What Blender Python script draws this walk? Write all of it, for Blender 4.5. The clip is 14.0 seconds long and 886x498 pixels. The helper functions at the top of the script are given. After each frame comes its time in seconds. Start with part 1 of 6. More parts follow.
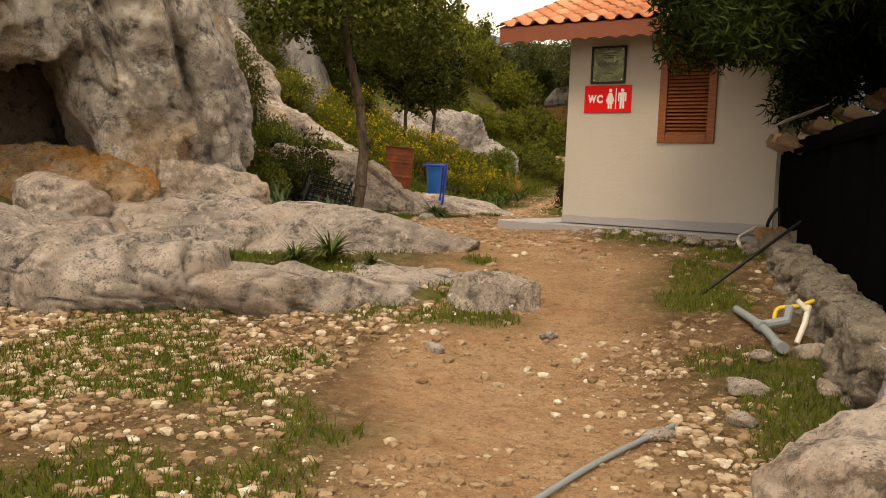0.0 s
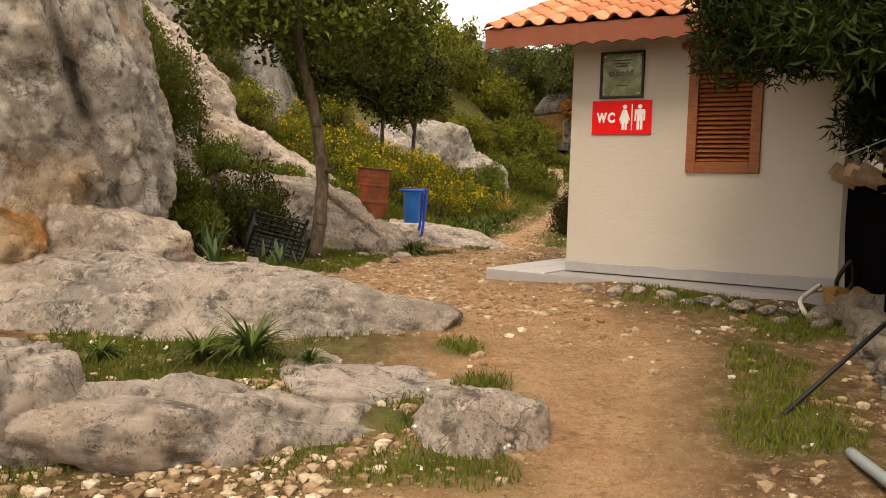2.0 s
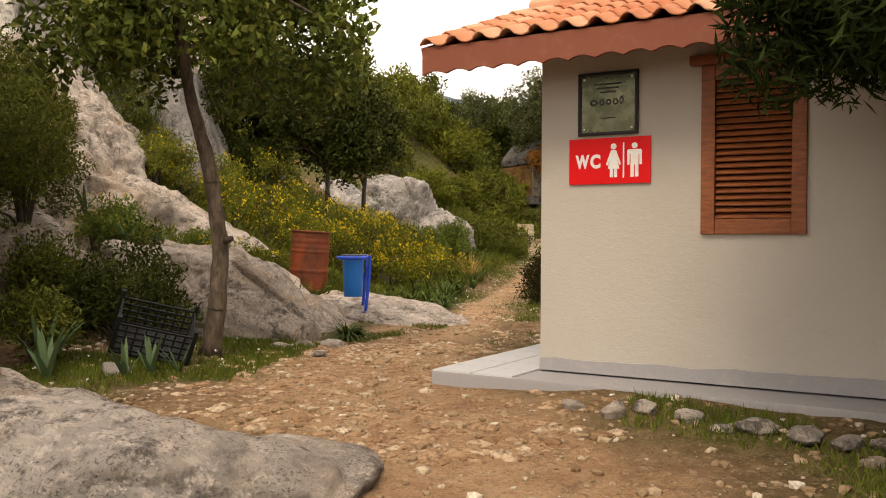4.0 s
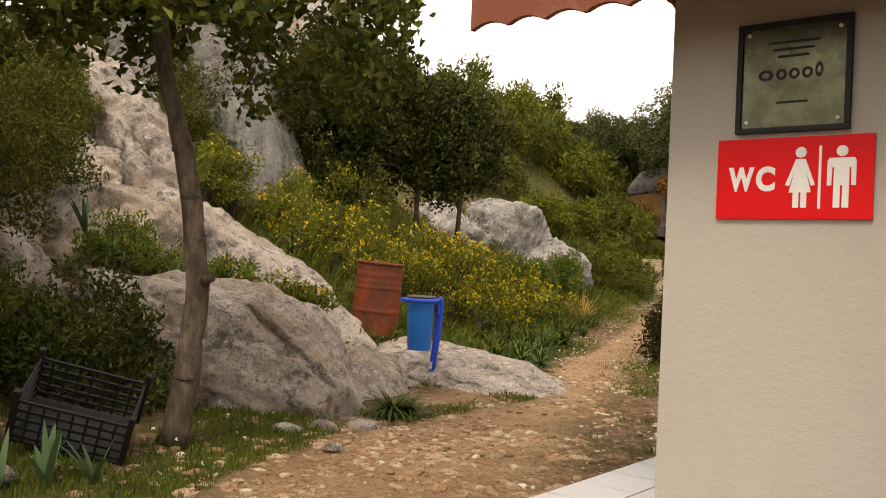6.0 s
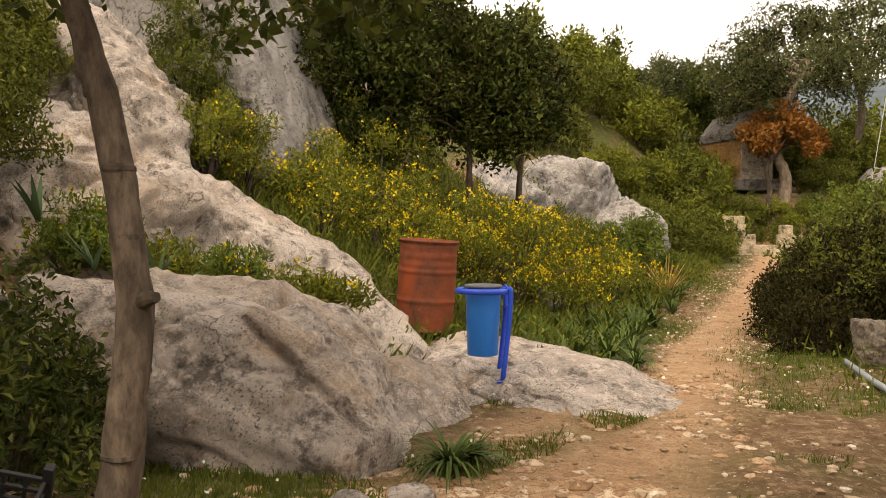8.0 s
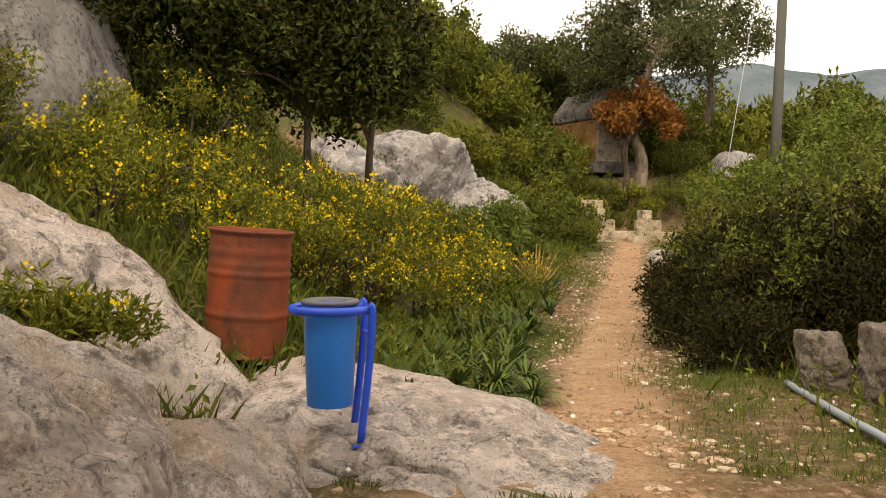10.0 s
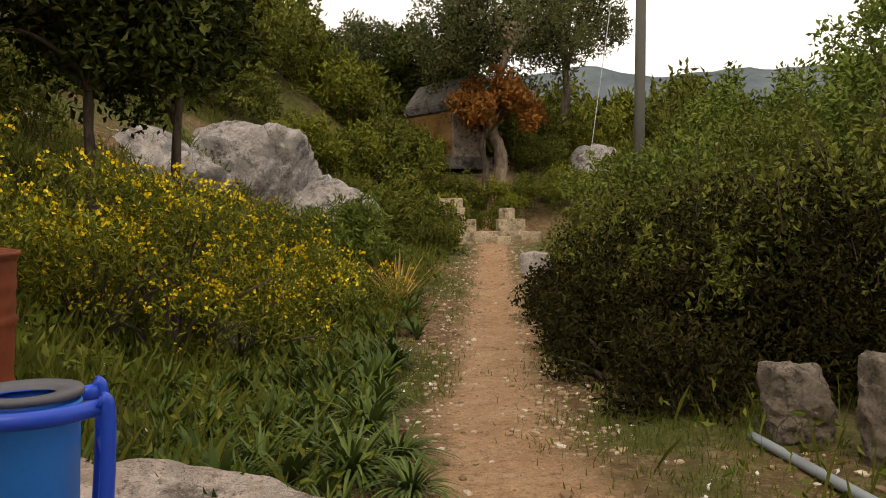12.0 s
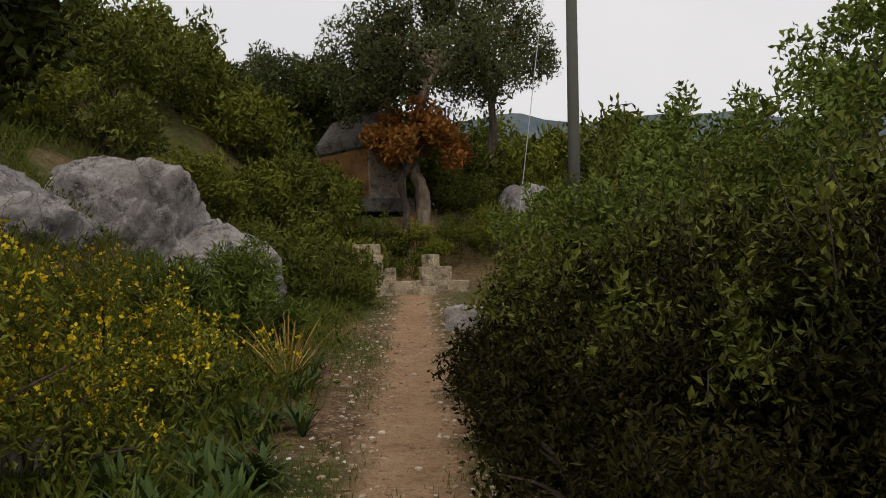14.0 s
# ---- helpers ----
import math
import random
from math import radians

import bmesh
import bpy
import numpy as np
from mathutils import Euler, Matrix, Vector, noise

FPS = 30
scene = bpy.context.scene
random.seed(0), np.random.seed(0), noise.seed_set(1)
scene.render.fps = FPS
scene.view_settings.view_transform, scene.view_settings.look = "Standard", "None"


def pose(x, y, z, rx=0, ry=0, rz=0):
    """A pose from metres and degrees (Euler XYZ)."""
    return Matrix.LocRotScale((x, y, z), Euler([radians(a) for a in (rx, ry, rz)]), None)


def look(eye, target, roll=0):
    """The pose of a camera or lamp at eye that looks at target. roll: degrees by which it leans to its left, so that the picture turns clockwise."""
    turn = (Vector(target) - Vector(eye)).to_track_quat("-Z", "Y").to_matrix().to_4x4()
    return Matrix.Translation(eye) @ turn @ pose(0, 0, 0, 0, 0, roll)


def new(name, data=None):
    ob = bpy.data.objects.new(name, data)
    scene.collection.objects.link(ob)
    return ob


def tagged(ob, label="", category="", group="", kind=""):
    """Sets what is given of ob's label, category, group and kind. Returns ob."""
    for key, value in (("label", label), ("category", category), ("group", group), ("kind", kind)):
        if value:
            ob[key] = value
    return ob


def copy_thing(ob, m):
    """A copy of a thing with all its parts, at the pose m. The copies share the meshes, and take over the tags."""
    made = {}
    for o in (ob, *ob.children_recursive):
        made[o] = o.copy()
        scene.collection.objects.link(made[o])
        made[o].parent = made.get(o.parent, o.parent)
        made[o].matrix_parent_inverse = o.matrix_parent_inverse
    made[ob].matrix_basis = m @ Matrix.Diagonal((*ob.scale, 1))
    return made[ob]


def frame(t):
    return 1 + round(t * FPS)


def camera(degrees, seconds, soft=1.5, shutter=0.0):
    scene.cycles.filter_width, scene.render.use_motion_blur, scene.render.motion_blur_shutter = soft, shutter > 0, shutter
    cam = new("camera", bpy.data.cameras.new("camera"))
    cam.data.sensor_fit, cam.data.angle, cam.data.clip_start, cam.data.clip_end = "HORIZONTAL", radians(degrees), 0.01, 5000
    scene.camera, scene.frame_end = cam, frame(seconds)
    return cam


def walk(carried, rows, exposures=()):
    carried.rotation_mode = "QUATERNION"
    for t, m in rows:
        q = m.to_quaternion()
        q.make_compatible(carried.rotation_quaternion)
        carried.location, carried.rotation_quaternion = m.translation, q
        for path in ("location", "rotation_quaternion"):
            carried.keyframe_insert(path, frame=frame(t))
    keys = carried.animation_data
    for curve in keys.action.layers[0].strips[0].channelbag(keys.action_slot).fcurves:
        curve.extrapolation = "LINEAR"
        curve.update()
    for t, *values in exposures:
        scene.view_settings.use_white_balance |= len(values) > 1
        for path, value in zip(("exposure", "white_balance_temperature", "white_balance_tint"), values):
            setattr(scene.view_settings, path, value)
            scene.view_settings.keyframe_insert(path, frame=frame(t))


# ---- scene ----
cam = camera(53.8, 14.0, soft=1.0)
PATH = [
    (0, (0.057, 0.072, 1.568), (0.044, 2.066, 1.411), 2.4),
    (0.5, (0.031, 0.543, 1.656), (-0.056, 2.54, 1.578), 1.6),
    (1, (0.102, 1.117, 1.645), (-0.023, 3.111, 1.556), 1.8),
    (1.5, (0.114, 1.728, 1.703), (0.296, 3.715, 1.558), 1.0),
    (2, (0.169, 2.252, 1.923), (0.18, 4.247, 1.778), 1.7),
    (2.5, (0.219, 2.753, 1.949), (0.405, 4.742, 1.85), 1.8),
    (3, (0.25, 3.32, 1.977), (0.444, 5.308, 1.872), -0.4),
    (3.2, (0.288, 3.549, 1.982), (0.364, 5.548, 1.964), -0.1),
    (5.3, (0.856, 6.347, 2.173), (0.926, 8.346, 2.152), 0.9),
    (5.5, (0.886, 6.575, 2.159), (0.821, 8.574, 2.136), 0.9),
    (6, (0.918, 7.16, 2.23), (0.7, 9.148, 2.261), 2.7),
    (6.5, (0.865, 7.744, 2.308), (0.701, 9.737, 2.289), 2.7),
    (7, (0.833, 8.256, 2.299), (0.442, 10.217, 2.245), 1.5),
    (7.5, (0.735, 8.771, 2.374), (0.376, 10.738, 2.332), 2.1),
    (8, (0.573, 9.264, 2.357), (0.239, 11.235, 2.299), 0.3),
    (8.5, (0.4, 9.771, 2.395), (0.14, 11.753, 2.325), 2.0),
    (8.7, (0.318, 9.996, 2.37), (0.216, 11.992, 2.301), 0.7),
    (10.8, (0.236, 12.271, 2.358), (0.406, 14.261, 2.258), 0.6),
    (11, (0.285, 12.418, 2.349), (0.562, 14.398, 2.298), 0.3),
    (11.5, (0.285, 13.09, 2.326), (0.668, 15.052, 2.242), -1.9),
    (12, (0.403, 13.649, 2.339), (0.779, 15.611, 2.25), -0.7),
    (12.5, (0.524, 14.252, 2.339), (1.07, 16.173, 2.233), -2.7),
    (13, (0.697, 14.758, 2.323), (1.227, 16.686, 2.339), -1.0),
    (13.5, (0.874, 15.278, 2.363), (1.429, 17.199, 2.384), -2.0),
    (14, (1.059, 15.713, 2.335), (1.595, 17.639, 2.35), -1.8),
]
walk(cam, [(t, look(eye, target, roll)) for t, eye, target, roll in PATH],
     exposures=[(0.0, -0.15, 8900, 14), (1.0, -0.05, 8800, 14), (2.5, 0.15, 8400, 14), (5.5, 0.0, 7700, 13), (6.5, 0.17, 7800, 13), (8.5, 0.38, 8100, 14), (11.0, 0.12, 7700, 14), (12.0, -0.3, 7600, 14), (12.5, -0.4, 7400, 14), (13.0, -0.65, 7000, 13), (14.0, -0.95, 6600, 12)])

# ---- world, sun and sky ----
world = bpy.data.worlds.new("sky_world")
scene.world = world
world.use_nodes = True
wn, wl = world.node_tree.nodes, world.node_tree.links
wn.clear()
SUN_ELEVATION, SUN_AZIMUTH = radians(52), radians(200)
sky = wn.new("ShaderNodeTexSky")
sky.sky_type, sky.sun_disc, sky.sun_elevation, sky.sun_rotation = "NISHITA", False, SUN_ELEVATION, SUN_AZIMUTH
sky.air_density, sky.dust_density = 1.0, 4.0
grey = wn.new("ShaderNodeHueSaturation")
grey.inputs["Saturation"].default_value = 0.15
cloud_noise = wn.new("ShaderNodeTexNoise")
cloud_noise.inputs["Scale"].default_value, cloud_noise.inputs["Detail"].default_value = 2.2, 5
cloud_ramp = wn.new("ShaderNodeValToRGB")
cloud_ramp.color_ramp.elements[0].position, cloud_ramp.color_ramp.elements[0].color = 0.3, (13.5, 13.7, 14.2, 1)
cloud_ramp.color_ramp.elements[1].position, cloud_ramp.color_ramp.elements[1].color = 0.7, (15.5, 15.5, 15.5, 1)
cover = wn.new("ShaderNodeMix")
cover.data_type, cover.inputs["Factor"].default_value = "RGBA", 0.8
back = wn.new("ShaderNodeBackground")
back.inputs["Strength"].default_value = 0.118
world_out = wn.new("ShaderNodeOutputWorld")
wl.new(sky.outputs["Color"], grey.inputs["Color"])
wl.new(grey.outputs["Color"], cover.inputs["A"])
wl.new(cloud_noise.outputs["Fac"], cloud_ramp.inputs["Fac"])
wl.new(cloud_ramp.outputs["Color"], cover.inputs["B"])
wl.new(cover.outputs["Result"], back.inputs["Color"])
wl.new(back.outputs["Background"], world_out.inputs["Surface"])

sun = new("sun", bpy.data.lights.new("sun", "SUN"))
sun.data.energy, sun.data.angle, sun.data.color = 1.9, radians(20), (1.0, 0.95, 0.86)
sun_dir = Vector((math.sin(SUN_AZIMUTH) * math.cos(SUN_ELEVATION), math.cos(SUN_AZIMUTH) * math.cos(SUN_ELEVATION), math.sin(SUN_ELEVATION)))
sun.matrix_world = look(sun_dir * 40, (0, 0, 0))


# ---- materials ----
class Nodes:
    """A small builder for node materials."""

    def __init__(self, name, roughness=0.8, metallic=0.0, specular=0.3):
        self.mat = bpy.data.materials.new(name)
        self.mat.use_nodes = True
        self.n, self.l = self.mat.node_tree.nodes, self.mat.node_tree.links
        self.bsdf = self.n["Principled BSDF"]
        self.bsdf.inputs["Roughness"].default_value = roughness
        self.bsdf.inputs["Metallic"].default_value = metallic
        self.bsdf.inputs["Specular IOR Level"].default_value = specular
        self.coord = self.n.new("ShaderNodeNewGeometry").outputs["Position"]

    def local(self):
        self.coord = self.n.new("ShaderNodeTexCoord").outputs["Object"]
        return self

    def stretch(self, sx, sy, sz):
        m = self.n.new("ShaderNodeMapping")
        m.inputs["Scale"].default_value = (sx, sy, sz)
        self.l.new(self.coord, m.inputs["Vector"])
        self.coord = m.outputs["Vector"]
        return self

    def warp(self, scale, amount):
        t = self.n.new("ShaderNodeTexNoise")
        t.inputs["Scale"].default_value, t.inputs["Detail"].default_value = scale, 4
        self.l.new(self.coord, t.inputs["Vector"])
        m = self.n.new("ShaderNodeVectorMath")
        m.operation = "MULTIPLY_ADD"
        m.inputs[1].default_value = (amount, amount, amount)
        self.l.new(t.outputs["Color"], m.inputs[0])
        self.l.new(self.coord, m.inputs[2])
        self.coord = m.outputs["Vector"]
        return self

    def noise(self, scale, detail=5, rough=0.6, distortion=0.0):
        t = self.n.new("ShaderNodeTexNoise")
        t.inputs["Scale"].default_value, t.inputs["Detail"].default_value = scale, detail
        t.inputs["Roughness"].default_value, t.inputs["Distortion"].default_value = rough, distortion
        self.l.new(self.coord, t.inputs["Vector"])
        return t.outputs["Fac"]

    def cells(self, scale, feature="F1"):
        t = self.n.new("ShaderNodeTexVoronoi")
        t.feature = feature
        t.inputs["Scale"].default_value = scale
        self.l.new(self.coord, t.inputs["Vector"])
        return t.outputs["Distance"]

    def ramp(self, fac, *stops):
        r = self.n.new("ShaderNodeValToRGB")
        e = r.color_ramp.elements
        while len(e) < len(stops):
            e.new(0.5)
        for el, (p, c) in zip(e, stops):
            el.position = p
            el.color = (*c, 1) if isinstance(c, tuple) else (c, c, c, 1)
        self.l.new(fac, r.inputs["Fac"])
        return r.outputs["Color"]

    def mix(self, fac, a, b, mode="MIX"):
        m = self.n.new("ShaderNodeMix")
        m.data_type, m.blend_type = "RGBA", mode
        for key, v in (("Factor", fac), ("A", a), ("B", b)):
            s = m.inputs[key] if key == "Factor" else [i for i in m.inputs if i.name == key and i.type == "RGBA"][0]
            if isinstance(v, (int, float)):
                s.default_value = v
            elif isinstance(v, tuple):
                s.default_value = (*v, 1)
            else:
                self.l.new(v, s)
        return [o for o in m.outputs if o.type == "RGBA"][0]

    def attribute(self, name):
        a = self.n.new("ShaderNodeAttribute")
        a.attribute_name = name
        return a.outputs["Fac"]

    def chance(self, island=False):
        if island:
            return self.n.new("ShaderNodeNewGeometry").outputs["Random Per Island"]
        return self.n.new("ShaderNodeObjectInfo").outputs["Random"]

    def color(self, c):
        if isinstance(c, tuple):
            self.bsdf.inputs["Base Color"].default_value = (*c, 1)
        else:
            self.l.new(c, self.bsdf.inputs["Base Color"])
        return self

    def rough(self, fac):
        self.l.new(fac, self.bsdf.inputs["Roughness"])
        return self

    def bump(self, height, strength=0.5, distance=0.02):
        b = self.n.new("ShaderNodeBump")
        b.inputs["Strength"].default_value, b.inputs["Distance"].default_value = strength, distance
        self.l.new(height, b.inputs["Height"])
        prev = self.bsdf.inputs["Normal"]
        if prev.links:
            self.l.new(prev.links[0].from_socket, b.inputs["Normal"])
        self.l.new(b.outputs["Normal"], prev)
        return self

    def translucent(self, amount):
        self.bsdf.inputs["Transmission Weight"].default_value = 0.0
        t = self.n.new("ShaderNodeBsdfTranslucent")
        m = self.n.new("ShaderNodeMixShader")
        m.inputs["Fac"].default_value = amount
        src = self.bsdf.inputs["Base Color"]
        if src.links:
            self.l.new(src.links[0].from_socket, t.inputs["Color"])
        else:
            t.inputs["Color"].default_value = src.default_value
        out = self.n["Material Output"]
        self.l.new(self.bsdf.outputs["BSDF"], m.inputs[1])
        self.l.new(t.outputs["BSDF"], m.inputs[2])
        self.l.new(m.outputs["Shader"], out.inputs["Surface"])
        return self


def limestone(name, pale, dark, orange=0.0, warm=(0.42, 0.30, 0.20), scale=1.0):
    m = Nodes(name, roughness=0.92, specular=0.15)
    big = m.noise(0.9 * scale, 6, 0.6, 0.2)
    mid = m.noise(5.0 * scale, 10, 0.72)
    fine = m.noise(34 * scale, 6, 0.8)
    pits = m.cells(17 * scale)
    c = m.mix(m.ramp(big, (0.38, 0.0), (0.54, 1.0)), dark, pale)
    c = m.mix(m.ramp(mid, (0.39, 0.0), (0.49, 1.0)), tuple(0.42 * v for v in dark), c)
    c = m.mix(m.ramp(m.noise(8 * scale, 9, 0.75), (0.52, 0.0), (0.60, 0.8)), c, tuple(min(1, 1.3 * v) for v in pale))
    c = m.mix(m.ramp(m.noise(1.1 * scale, 8, 0.68, 0.3), (0.60 - 0.2 * orange, 0.0), (0.70 - 0.2 * orange, 0.35 + 0.6 * orange)), c, warm)
    c = m.mix(m.ramp(m.noise(2.3 * scale, 10, 0.8, 0.2), (0.36, 0.75), (0.43, 0.0)), c, tuple(0.32 * v for v in dark))
    c = m.mix(m.ramp(fine, (0.36, 0.7), (0.43, 0.0)), c, tuple(0.3 * v for v in dark))
    tan = m.ramp(m.noise(0.55 * scale, 7, 0.66, 0.5), (0.50, 0.0), (0.60, 0.25 + 0.5 * orange))
    c = m.mix(tan, c, tuple(0.5 * (a + b) for a, b in zip(pale, warm)))
    white = m.ramp(m.noise(1.7 * scale, 9, 0.74, 0.6), (0.53, 0.0), (0.60, 0.55))
    c = m.mix(white, c, tuple(min(0.84, 1.28 * v) for v in pale))
    streak = m.ramp(m.noise(3.4 * scale, 8, 0.7, 0.8), (0.35, 0.5), (0.41, 0.0))
    c = m.mix(streak, c, tuple(0.34 * v for v in dark))
    patches = m.ramp(m.noise(3.1 * scale, 6, 0.7, 0.4), (0.44, 0.0), (0.56, 1.0))
    specks = m.ramp(m.noise(60 * scale, 3, 0.6), (0.38, 0.8), (0.44, 0.0))
    c = m.mix(m.mix(1.0, specks, patches, "MULTIPLY"), c, tuple(0.3 * v for v in dark))
    lichen = m.ramp(m.noise(26 * scale, 6, 0.75), (0.55, 0.0), (0.62, 0.7))
    c = m.mix(m.mix(1.0, lichen, m.ramp(m.noise(2.2 * scale, 5), (0.46, 0.0), (0.58, 1.0)), "MULTIPLY"), c, tuple(min(0.86, 1.4 * v) for v in pale))
    m.warp(2.6 * scale, 0.5 / scale)
    crack = m.cells(1.5 * scale, "DISTANCE_TO_EDGE")
    hairline = m.ramp(crack, (0.0, 0.85), (0.009, 0.0))
    broken = m.ramp(m.noise(1.9 * scale, 4), (0.48, 0.0), (0.56, 1.0))
    c = m.mix(m.mix(1.0, hairline, broken, "MULTIPLY"), c, tuple(0.22 * v for v in dark))
    m.color(c)
    m.bump(mid, 1.0, 0.14).bump(pits, 0.5, 0.04).bump(fine, 1.0, 0.026)
    return m.mat


M_ROCK = limestone("limestone_rock", (0.66, 0.565, 0.495), (0.43, 0.36, 0.31), 0.42, (0.54, 0.37, 0.24))
M_SHELF = limestone("trodden_limestone", (0.57, 0.495, 0.44), (0.37, 0.325, 0.295), 0.4, (0.48, 0.355, 0.26))
M_CLIFF = limestone("cliff_limestone", (0.70, 0.64, 0.58), (0.43, 0.39, 0.36), 0.46, (0.58, 0.34, 0.14), 0.9)
M_SLABROCK = limestone("smooth_grey_cliff", (0.33, 0.31, 0.29), (0.25, 0.235, 0.225), 0.05, (0.36, 0.30, 0.23), 0.35)
M_FARROCK = limestone("pale_ridge_rock", (0.46, 0.42, 0.39), (0.31, 0.29, 0.28), 0.1, (0.44, 0.35, 0.28), 0.6)
M_BLOCK = limestone("cut_stone_block", (0.60, 0.49, 0.34), (0.46, 0.37, 0.25), 0.3, (0.50, 0.35, 0.19), 0.8)
M_UPRIGHT_HOLLOW = limestone("upright_stone_and_hollow_shade", (0.31, 0.26, 0.21), (0.19, 0.16, 0.13), 0.3, (0.27, 0.19, 0.12), 1.0)
M_WALLSTONE = limestone("grey_wall_stone", (0.40, 0.355, 0.30), (0.24, 0.215, 0.185), 0.25, (0.34, 0.26, 0.17), 1.3)
M_TOMBFRONT = limestone("pale_tomb_front", (0.36, 0.30, 0.235), (0.26, 0.215, 0.17), 0.3, (0.34, 0.21, 0.10), 0.8)
M_TOMBOCHRE = limestone("ochre_tomb_side", (0.30, 0.17, 0.07), (0.19, 0.11, 0.05), 0.5, (0.34, 0.17, 0.045), 0.8)
M_TOMB = limestone("weathered_tomb_stone", (0.17, 0.155, 0.14), (0.11, 0.10, 0.093), 0.1, (0.30, 0.20, 0.12), 0.7)
M_OCHRE = limestone("ochre_rock", (0.52, 0.38, 0.25), (0.30, 0.20, 0.12), 0.85, (0.55, 0.24, 0.055), 1.2)
M_STONE = Nodes("pale_gravel", 0.9, specular=0.2)
M_STONE.color(M_STONE.mix(M_STONE.ramp(M_STONE.noise(30, 5, 0.7), (0.35, 0.45), (0.6, 1.0)),
              (0.15, 0.11, 0.08), M_STONE.ramp(M_STONE.chance(True), (0.0, (0.19, 0.115, 0.06)), (0.5, (0.34, 0.235, 0.14)), (0.85, (0.50, 0.40, 0.28)), (1.0, (0.70, 0.63, 0.52))))
              ).bump(M_STONE.noise(60, 4), 0.5, 0.01)
M_STONE = M_STONE.mat
M_REDSTONE = Nodes("earthy_path_stone", 0.95, specular=0.15)
M_REDSTONE.color(M_REDSTONE.mix(M_REDSTONE.ramp(M_REDSTONE.noise(25, 6, 0.7), (0.38, 0.0), (0.55, 1.0)), (0.14, 0.08, 0.045),
                 M_REDSTONE.ramp(M_REDSTONE.chance(True), (0.0, (0.24, 0.14, 0.075)), (0.6, (0.37, 0.24, 0.145)), (1.0, (0.50, 0.39, 0.28))))).bump(M_REDSTONE.noise(50, 4), 0.5, 0.01)
M_REDSTONE = M_REDSTONE.mat


def ground_material():
    m = Nodes("soil_and_path", 0.95, specular=0.15)
    fine, mid, big = m.noise(55, 6, 0.75), m.noise(7, 7, 0.7), m.noise(0.8, 5, 0.6)
    soil = m.ramp(mid, (0.3, (0.085, 0.046, 0.024)), (0.5, (0.17, 0.10, 0.052)), (0.7, (0.30, 0.20, 0.115)))
    path = m.ramp(m.noise(3.0, 8, 0.7, 0.4), (0.3, (0.33, 0.19, 0.105)), (0.52, (0.45, 0.28, 0.16)), (0.72, (0.54, 0.375, 0.235)))
    red = m.ramp(mid, (0.3, (0.25, 0.12, 0.062)), (0.6, (0.40, 0.215, 0.115)))
    path = m.mix(m.ramp(big, (0.45, 0.0), (0.7, 0.6)), path, red)
    green = m.ramp(mid, (0.3, (0.045, 0.06, 0.015)), (0.6, (0.11, 0.12, 0.035)))
    c = m.mix(m.ramp(m.attribute("trodden"), (0.25, 0.0), (0.75, 1.0)), soil, path)
    c = m.mix(m.ramp(m.noise(17, 8, 0.78, 0.3), (0.38, 0.6), (0.49, 0.0)), c, (0.17, 0.098, 0.055))
    c = m.mix(m.ramp(m.noise(11, 9, 0.8, 0.5), (0.53, 0.0), (0.62, 0.6)), c, (0.50, 0.36, 0.24))
    c = m.mix(m.attribute("turf"), c, green)
    grit = m.ramp(m.cells(34), (0.10, 1.0), (0.20, 0.0))
    c = m.mix(m.mix(1.0, grit, m.ramp(m.noise(9, 3), (0.45, 0.0), (0.6, 0.8)), "MULTIPLY"), c, (0.52, 0.43, 0.32))
    c = m.mix(m.ramp(fine, (0.32, 0.6), (0.48, 0.0)), c, (0.10, 0.065, 0.04))
    m.color(c)
    m.bump(mid, 0.9, 0.08).bump(m.cells(26), 0.6, 0.025).bump(fine, 0.9, 0.015)
    return m.mat


M_GROUND = ground_material()


def leaf_material(name, *tones, gloss=0.5, through_light=0.14):
    m = Nodes(name, gloss + 0.15, specular=0.12)
    stops = [(i / max(1, len(tones) - 1), t) for i, t in enumerate(tones)]
    c = m.ramp(m.chance(True), *stops)
    c = m.mix(m.ramp(m.noise(1.2, 3), (0.35, 0.0), (0.65, 0.5)), c, tuple(0.6 * v for v in tones[0]))
    m.color(c)
    m.translucent(through_light)
    return m.mat


def bark_material(name, a, b, scale=1.0):
    m = Nodes(name, 0.9, specular=0.2).stretch(1, 1, 0.35)
    n1, n2 = m.noise(22 * scale, 6, 0.7), m.noise(70 * scale, 4, 0.7)
    m.color(m.mix(m.ramp(m.noise(5, 4), (0.45, 0.0), (0.6, 0.6)), m.ramp(n1, (0.35, a), (0.65, b)), tuple(0.5 * v for v in a)))
    m.bump(n1, 0.8, 0.02).bump(n2, 0.5, 0.006)
    return m.mat


M_BARK = bark_material("smooth_brown_bark", (0.055, 0.04, 0.03), (0.165, 0.125, 0.09))
M_BARK_DARK = bark_material("dark_bark", (0.05, 0.038, 0.028), (0.13, 0.10, 0.075))
M_BARK_PALE = bark_material("pale_olive_bark", (0.16, 0.12, 0.09), (0.36, 0.28, 0.20))
M_LEAF_CAROB = leaf_material("carob_leaves", (0.045, 0.064, 0.012), (0.095, 0.118, 0.020), (0.18, 0.19, 0.038))
M_LEAF_OAK = leaf_material("dark_evergreen_leaves", (0.024, 0.036, 0.007), (0.052, 0.067, 0.012), (0.115, 0.122, 0.024))
M_LEAF_OLIVE = leaf_material("grey_olive_leaves", (0.065, 0.080, 0.030), (0.11, 0.125, 0.045), (0.16, 0.165, 0.06))
